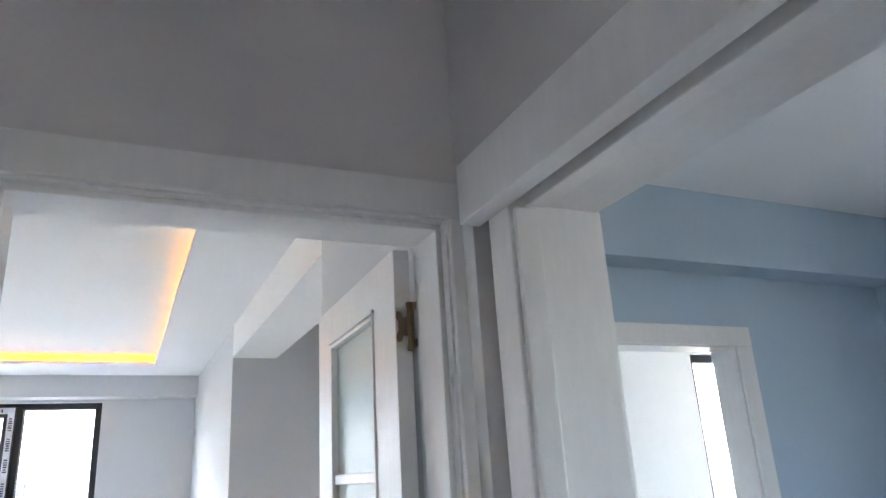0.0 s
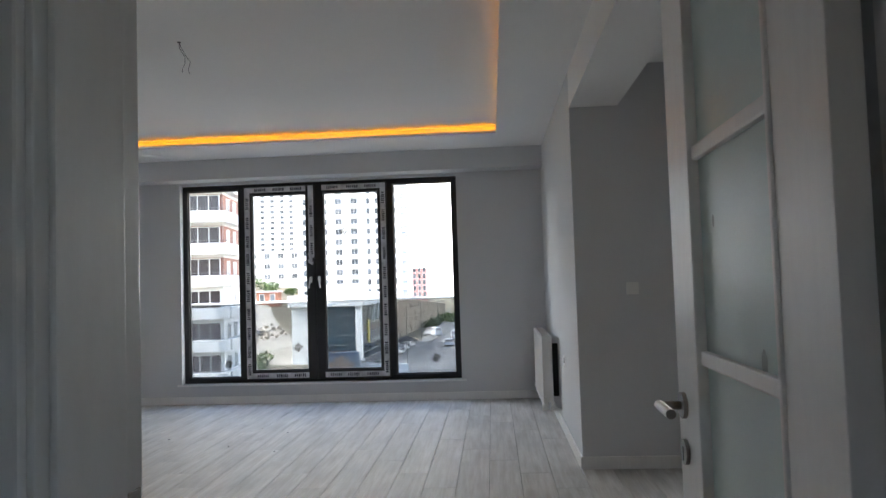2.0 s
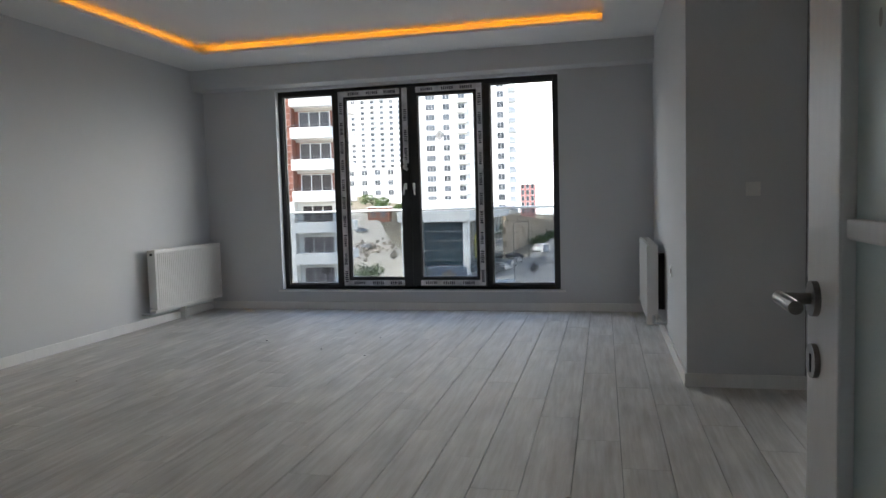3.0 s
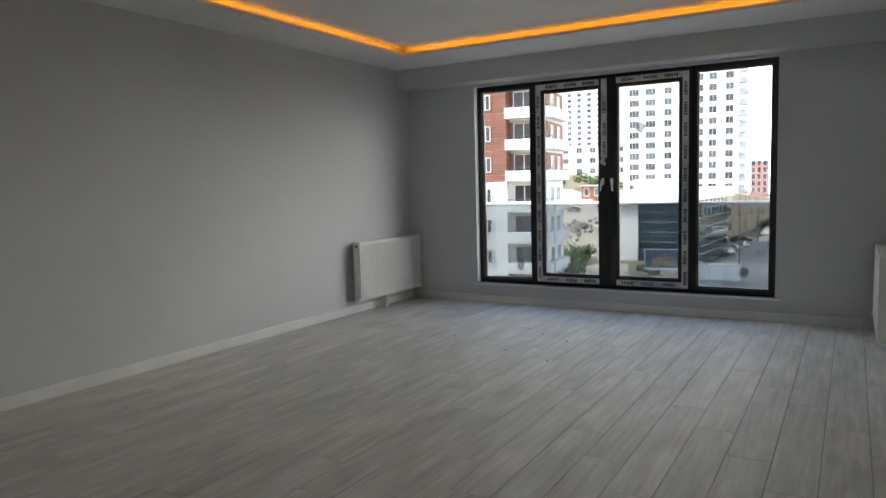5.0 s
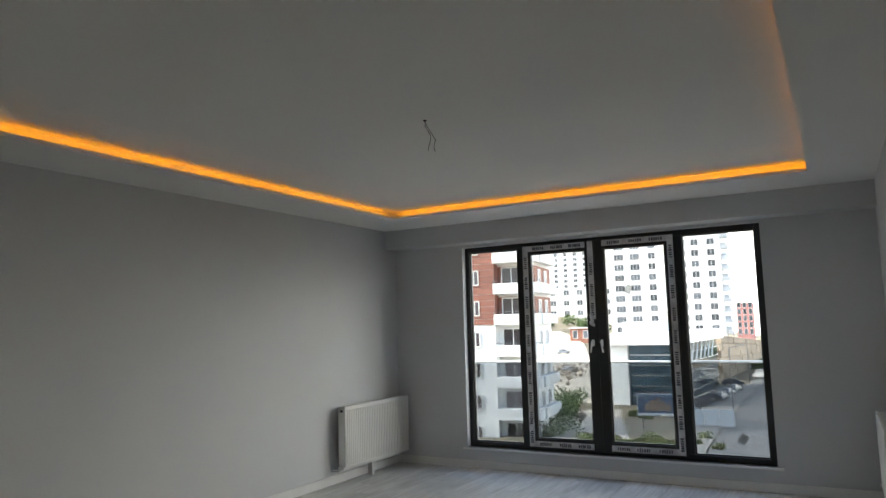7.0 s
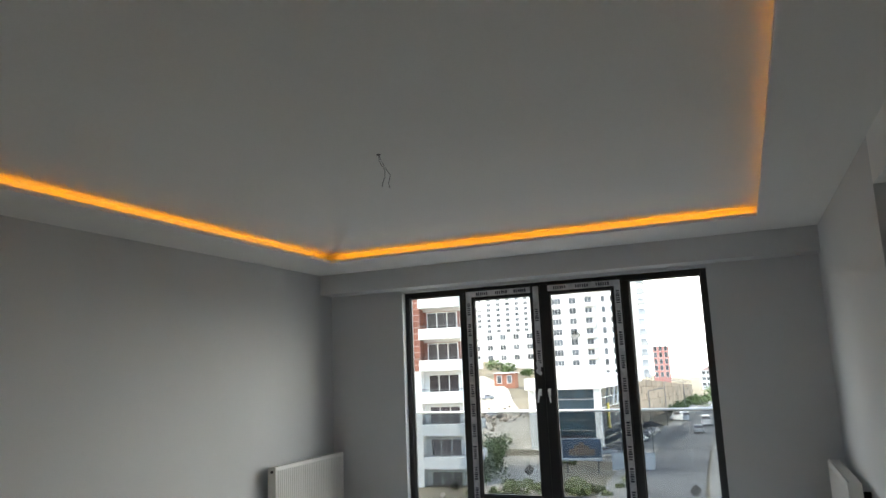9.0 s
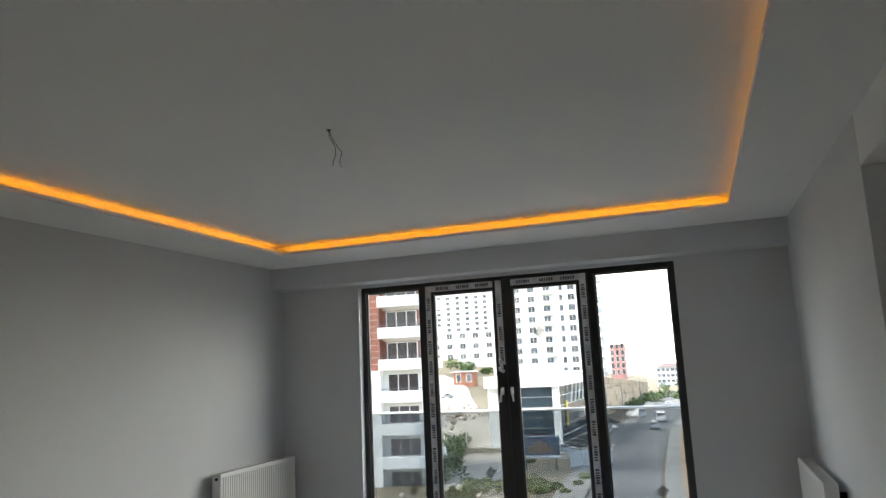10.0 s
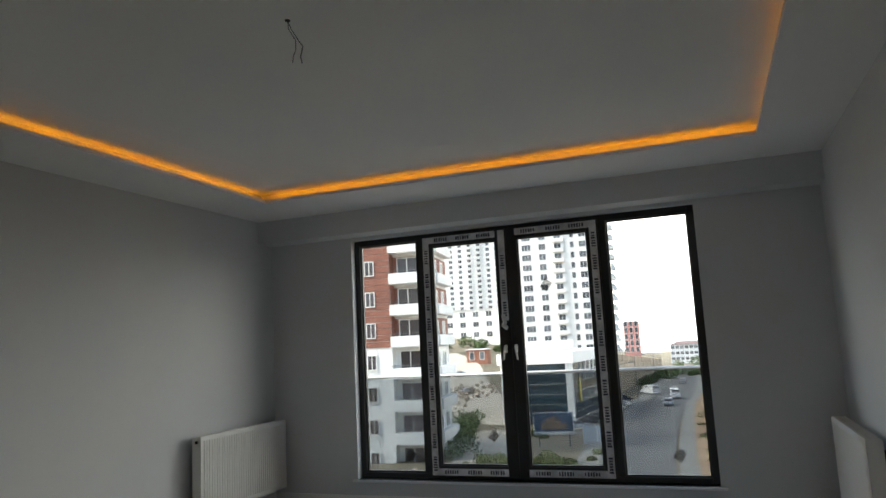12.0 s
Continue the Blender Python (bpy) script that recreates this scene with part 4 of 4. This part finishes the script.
# retaining wall of stone along the road, fence on top
ret = thing("retaining_wall", "tan stone retaining wall beside the road", "retaining wall")
a, b = Vector((-18.0, 136)), Vector((-14.0, 216))
for i in range(24):
    for j in range(6):
        p = a.lerp(b, (i + (0.5 if j % 2 else 0)) / 24)
        q = a.lerp(b, (i + 0.97 + (0.5 if j % 2 else 0)) / 24)
        t = (q - p).normalized()
        nrm = Vector((t.y, -t.x))
        o = 0.03 * ((i * 7 + j * 3) % 4)
        bm = bmesh.new()
        c = 1.35 * (1 - 0.5 * i / 24)
        z0, z1 = -9.7 + j * c, -9.7 + j * c + c - 0.04
        vs = [bm.verts.new((v.x, v.y, z)) for z in (z0, z1) for v in (p + nrm * o, q + nrm * o, q - nrm * 3, p - nrm * 3)]
        for f in ((0, 1, 2, 3), (4, 5, 6, 7), (0, 1, 5, 4), (1, 2, 6, 5), (2, 3, 7, 6), (3, 0, 4, 7)):
            bm.faces.new([vs[k] for k in f])
        part("stone", bm, STONE, ret)
fence = thing("fence", "dark railing on the retaining wall", "fence")
for i in range(26):
    p = a.lerp(b, i / 25)
    part("post", rod(bmesh.new(), (p.x, p.y, -1.7 - 4.0 * i / 25), (p.x, p.y, -0.4 - 4.0 * i / 25), 0.05, seg=6), STEEL, fence)
for z in (-0.5, -1.0):
    part("fence_rail", rod(bmesh.new(), (a.x, a.y, z), (b.x, b.y, z - 4.0), 0.05, seg=6), STEEL, fence)


def small_house(name, m, w, d, h, wall, roof, storeys, cols, label, rise=2.2):
    s = thing(name, label, "building", m)
    part("wall", boxed(0, w, 0, d, -3, h), wall, s)
    bm = bmesh.new()
    v = [bm.verts.new(p) for p in ((-0.5, -0.5, h), (w + 0.5, -0.5, h), (w + 0.5, d + 0.5, h), (-0.5, d + 0.5, h), (w * 0.15, d / 2, h + rise), (w * 0.85, d / 2, h + rise))]
    for f in ((0, 1, 5, 4), (1, 2, 5), (2, 3, 4, 5), (3, 0, 4), (3, 2, 1, 0)):
        bm.faces.new([v[k] for k in f])
    part("roof", bm, roof, s)
    for k in range(storeys):
        for c in range(cols):
            put_window(s, W_TOWER if w / cols > 2.6 else W_TOWER_S, pose(w * (c + 0.5) / cols, -0.05, h * k / storeys + 0.8))
    return s


small_house("apartment_building", pose(-29.3, 262, -5, 0, 0, 4), 5.4, 9, 11.5, PINK, RENDER_WHITE, 5, 3, "pink-red apartment block in the distance", 0.3)
small_house("apartment_building", pose(-24, 450, -15, 0, 0, -4), 24, 12, 10, RENDER_GREY, ROOF_RED, 3, 9, "far pale housing block with a dull red-brown roof")
small_house("apartment_building", pose(8, 470, -15, 0, 0, -4), 40, 14, 9, RENDER_GREY, ROOF_RED, 3, 9, "far pale housing block with a dull red-brown roof")
small_house("apartment_building", pose(-92, 232, 3.0, 0, 0, 5), 28, 14, 10.5, RENDER_WHITE, RENDER_WHITE, 3, 6, "long white building on the hillside", 0.4)
small_house("gatehouse", pose(-55, 162, -3.1, 0, 0, 5), 5.0, 4, 3.2, BRICK_RED, RENDER_GREY, 1, 2, "small red brick gatehouse by the track", 0.2)


def car(m, paint, label, van=False):
    """Body, cabin with glass, wheels. Local x runs forward."""
    c = thing("van" if van else "car", label, "van" if van else "car", m, "parked cars")
    L, W, H = (5.0, 1.95, 2.1) if van else (4.2, 1.75, 1.45)
    prof = [(-L / 2, 0.35), (-L / 2, 0.9), (-L / 2 + 0.1, H - 0.1), (-L / 2 + 0.3, H), (L * 0.18, H), (L * 0.34, 1.15), (L / 2 - 0.05, 0.95), (L / 2, 0.4)] if van else \
        [(-L / 2, 0.35), (-L / 2, 0.85), (-L / 2 + 0.25, 0.95), (-L * 0.30, H - 0.05), (-L * 0.1, H), (L * 0.08, H - 0.04), (L * 0.24, 0.95), (L / 2 - 0.1, 0.78), (L / 2, 0.4)]
    bm = bmesh.new()
    sides = []
    for s in (-1, 1):
        sides.append([bm.verts.new((x, s * W / 2 * (0.84 if z > 1.1 else 1), z)) for x, z in prof])
    bm.faces.new(sides[0]), bm.faces.new(sides[1])
    for i in range(len(prof)):
        j = (i + 1) % len(prof)
        bm.faces.new((sides[0][i], sides[0][j], sides[1][j], sides[1][i]))
    part("body", bm, paint, c)
    part("side_window", boxed(-L * 0.24, L * 0.10, -W * 0.47, W * 0.47, H - 0.52, H - 0.14, 0.05), WINDOW_DARK, c)
    part("windscreen", boxed(L * 0.10, L * 0.26, -W * 0.38, W * 0.38, 0.98 if not van else 1.2, H - 0.22, 0.06), WINDOW_DARK, c)
    part("rear_window", boxed(-L / 2 - 0.01 if van else -L * 0.39, -L * 0.40 if van else -L * 0.28, -W * 0.36, W * 0.36, H - 0.62, H - 0.2, 0.03), WINDOW_DARK, c)
    for x in (-L * 0.31, L * 0.31):
        for s in (-1, 1):
            wl = part("wheel", rod(bmesh.new(), (x, s * (W / 2 - 0.2), 0.31), (x, s * (W / 2 + 0.01), 0.31), 0.31, seg=14), TYRE, c)
            part("rim", rod(bmesh.new(), (x, s * (W / 2), 0.31), (x, s * (W / 2 + 0.02), 0.31), 0.18, seg=10), ALU, wl)
    for s in (-0.7, 0.7):
        part("headlight", boxed(L / 2 - 0.08, L / 2 + 0.01, s - 0.15, s + 0.15, 0.6, 0.74, 0.02), WINDOW_FAR, c)
        part("tail_light", boxed(-L / 2 - 0.01, -L / 2 + 0.05, s - 0.1, s + 0.1, 0.7, 0.9, 0.02), PINK, c)
    return c


def at_ground(x, y, turn, lift=0.17):
    return pose(x, y, hill(x, y) + lift, 0, 0, turn)


CAR_SIZE = Matrix.Scale(0.82, 4)


car(at_ground(-6.4, 131, 95, 0.06) @ CAR_SIZE, CAR_WHITE, "white minibus driving on the road", True)
car(at_ground(-6.8, 118, -85, 0.06) @ CAR_SIZE, CAR_GREY, "silver car on the road")
car(at_ground(-11.4, 140, 130, 0.06) @ CAR_SIZE, CAR_WHITE, "white van parked across the kerb", True)
car(at_ground(-6.6, 168, 95, 0.06) @ CAR_SIZE, CAR_GREY, "silver car further along the road")
dark = car(at_ground(-14.6, 124, 20) @ CAR_SIZE, CAR_DARK, "dark parked car beside the office")
for k in range(5):
    copy_thing(dark, at_ground(-15.4 + 0.25 * k, 92 + 3.4 * k, 15) @ CAR_SIZE)
silver = car(at_ground(-15.8, 88, 20) @ CAR_SIZE, CAR_GREY, "silver parked car beside the office")
for k in range(3):
    copy_thing(silver, at_ground(-13.6 + 0.2 * k, 104 + 6 * k, 75) @ CAR_SIZE)
copy_thing(silver, at_ground(-49, 140, 40) @ CAR_SIZE)
copy_thing(silver, at_ground(-40, 118, 60) @ CAR_SIZE)


def street_lamp(x, y, h=7.5):
    s = thing("street_lamp", "grey steel street lamp on the footway", "street lamp", at_ground(x, y, 0, 0.1), "street lamps")
    part("pole", rod(bmesh.new(), (0, 0, 0), (0, 0, h), 0.09, 0.05, seg=10), STEEL, s)
    part("arm", rod(bmesh.new(), (0, 0, h), (1.4, 0, h + 0.25), 0.04, seg=8), STEEL, s)
    part("lamp_head", boxed(1.2, 1.8, -0.12, 0.12, h + 0.2, h + 0.32, 0.03), STEEL, s)


for x, y in ((-12.4, 128), (-10.6, 92), (-12.6, 170)):
    street_lamp(x, y)


def billboard(m):
    b = thing("billboard", "roadside billboard with a picture of buildings", "billboard", m)
    part("panel", boxed(-2.1, 2.1, -0.05, 0.05, 1.2, 3.5, 0.02), RENDER_GREY, b)
    part("picture", boxed(-2.0, 2.0, -0.07, -0.052, 1.28, 3.42), POSTER_BLUE, b, "blue dusk picture")
    bm = bmesh.new()
    for k, (x, h) in enumerate(((-1.1, 0.7), (-0.55, 1.1), (0.0, 1.35), (0.55, 1.0), (1.1, 0.6))):
        box(bm, x - 0.24, x + 0.24, -0.09, -0.072, 1.75, 1.75 + h)
    part("picture_towers", bm, POSTER_BROWN, b)
    part("picture_strip", boxed(-2.0, 2.0, -0.085, -0.071, 1.3, 1.5), RENDER_WHITE, b)
    for x in (-1.6, 1.6):
        part("post", rod(bmesh.new(), (x, 0.1, -0.3), (x, 0.1, 3.3), 0.08, seg=8), STEEL, b)


billboard(pose(-15.9, 76, hill(-15.9, 76) + 0.02, 0, 0, 6))


def hoarding(m, n):
    h = thing("site_fence", "white metal hoarding panels by the car park", "fence", m)
    for k in range(n):
        part("panel", boxed(k * 1.5, k * 1.5 + 1.42, -0.03, 0.03, 0, 1.8, 0.01), RENDER_GREY, h)


hoarding(pose(-13.2, 78, hill(-13, 78) + 0.02, 0, 0, 5), 3)


def leaf_cloud(name, label, spots, mat, size, seed, category):
    """Many small leaf blades scattered through uneven clumps; they are not countable."""
    rng = random.Random(seed)
    verts, faces = [], []
    for cx, cy, cz, rx, ry, rz, n in spots:
        for _ in range(n):
            while True:
                p = Vector((rng.uniform(-1, 1), rng.uniform(-1, 1), rng.uniform(-1, 1)))
                if 0.15 < p.length < 1:
                    break
            c = Vector((cx + p.x * rx, cy + p.y * ry, cz + p.z * rz))
            u = Vector((rng.uniform(-1, 1), rng.uniform(-1, 1), rng.uniform(-1, 1))).normalized()
            v = u.cross(Vector((rng.uniform(-1, 1), rng.uniform(-1, 1), rng.uniform(-1, 1)))).normalized()
            s = size * rng.uniform(0.5, 1.3)
            i = len(verts)
            verts += [tuple(c - u * s), tuple(c + v * s * 0.5), tuple(c + u * s), tuple(c - v * s * 0.5)]
            faces.append((i, i + 1, i + 2, i + 3))
    me = bpy.data.meshes.new(name)
    me.from_pydata(verts, [], faces)
    me.materials.append(mat)
    return me, tagged


def shrubs(name, label, spots, mat, size, seed):
    me, _ = leaf_cloud(name, label, spots, mat, size, seed, name)
    return tagged(new(name, me), label, name, kind="stuff")


def bank(line, n, h, seed, wide):
    rng = random.Random(seed)
    out = []
    for (x0, y0), (x1, y1) in zip(line, line[1:]):
        for k in range(n):
            t = rng.random()
            x, y = x0 + (x1 - x0) * t + rng.uniform(-wide, wide), y0 + (y1 - y0) * t + rng.uniform(-wide, wide)
            r = h * rng.uniform(0.5, 1.2)
            out.append((x, y, hill(x, y) + r * 0.5, r * 1.3, r * 1.3, r * 0.8, 160))
    return out


shrubs("bushes", "green bushes on the bank beside the dirt track", bank([(-25.0, 68), (-29.5, 82), (-33, 96)], 16, 1.4, 5, 1.6), LEAF, 0.22, 6)
shrubs("hedge", "dark green hedge below the stone wall", bank([(-14.4, 165), (-13.2, 190), (-13, 212)], 12, 1.2, 8, 0.5), LEAF, 0.25, 9)
shrubs("weeds", "dry grass and weeds by the track", bank([(-21.5, 62), (-11.5, 68)], 40, 0.55, 12, 3.5) + bank([(-17.5, 80), (-21.5, 88)], 8, 0.5, 3, 0.8) + bank([(0.6, 66), (-1.2, 100)], 16, 0.7, 13, 1.2), GRASS, 0.16, 14)
shrubs("scrub", "scrub on the far hillside", bank([(-85, 190), (-60, 200)], 16, 2.0, 21, 6) + bank([(-12, 190), (10, 230)], 14, 2.0, 22, 6) + bank([(-20, 330), (40, 380)], 16, 3.5, 24, 10), LEAF, 0.5, 23)

# heap of rubble by the track
rub = bmesh.new()
rr = random.Random(31)
for _ in range(90):
    x, y = -40.5 + rr.gauss(0, 2.6), 118 + rr.gauss(0, 4)
    bmesh.ops.create_cube(rub, size=rr.uniform(0.2, 0.65), matrix=Matrix.Translation((x, y, hill(x, y) + 0.25 + rr.uniform(0, 0.5))) @ Euler((rr.random() * 3, rr.random() * 3, rr.random() * 3)).to_matrix().to_4x4())
for _ in range(70):
    x, y = -19.0 + rr.gauss(0, 1.6), 62 + rr.gauss(0, 1.2)
    bmesh.ops.create_cube(rub, size=rr.uniform(0.15, 0.45), matrix=Matrix.Translation((x, y, hill(x, y) + 0.15)) @ Euler((rr.random() * 3, rr.random() * 3, rr.random() * 3)).to_matrix().to_4x4())
tagged(new("rubble", mesh_of(rub, "rubble", RUBBLE)), "heaps of broken stone beside the dirt track", "rubble", kind="stuff")

# glowing sheet for the bright overcast haze low over far hills, lighting the rooms
haze_v, haze_f = [], []
for k in range(25):
    a = radians(-84 + 7 * k)
    haze_v += [(3000 * math.sin(a), 3000 * math.cos(a), -400), (3000 * math.sin(a), 3000 * math.cos(a), 1500)]
    if k:
        haze_f.append((2 * k - 2, 2 * k, 2 * k + 1, 2 * k - 1))
haze = bpy.data.meshes.new("backdrop")
haze.from_pydata(haze_v, [], haze_f)
haze.materials.append(HAZE)
tagged(new("backdrop", haze), "glowing sheet in place of the white overcast haze beyond the hills", "sky", kind="structure")

# ---- floor boards ----
BW, BL, B0 = 0.21, 1.35, 0.07
rng = random.Random(3)
board_meshes = {}


def board(x0, x1, y0, y1):
    w, l = round(x1 - x0, 3), round(y1 - y0, 3)
    if w < 0.02 or l < 0.02:
        return
    if (w, l) not in board_meshes:
        bm = boxed(0.0014, w - 0.0014, 0.0012, l - 0.0012, -0.012, 0)
        for v in bm.verts:
            if v.co.z > -0.006:
                v.co.z = 0.0
        top = [f for f in bm.faces if all(v.co.z > -0.001 for v in f.verts)]
        bmesh.ops.inset_region(bm, faces=top, thickness=0.0018, depth=0.0012)
        board_meshes[w, l] = mesh_of(bm, "board", BOARD)
    ob = new("board", board_meshes[w, l])
    ob.parent = floor
    ob.location = (x0, y0, -0.0012)


def lay(x0, x1, y0, y1):
    """Boards in columns along y, each column's joints a third of a metre behind its neighbour's."""
    i = math.floor((x0 - B0) / BW)
    while B0 + i * BW < x1:
        a, b = max(B0 + i * BW, x0), min(B0 + (i + 1) * BW, x1)
        off = (3.39 - 0.345 * (i - 1)) % BL
        j = math.floor((y0 - off) / BL)
        while j * BL + off < y1:
            board(a, b, max(j * BL + off, y0), min((j + 1) * BL + off, y1))
            j += 1
        i += 1


lay(XL, 1.54, YD, YW)
lay(1.54, XA, YN, YA)
lay(DX0, DX1, 0.44, YD)
lay(-0.35, 1.44, -2.6, 0.44)
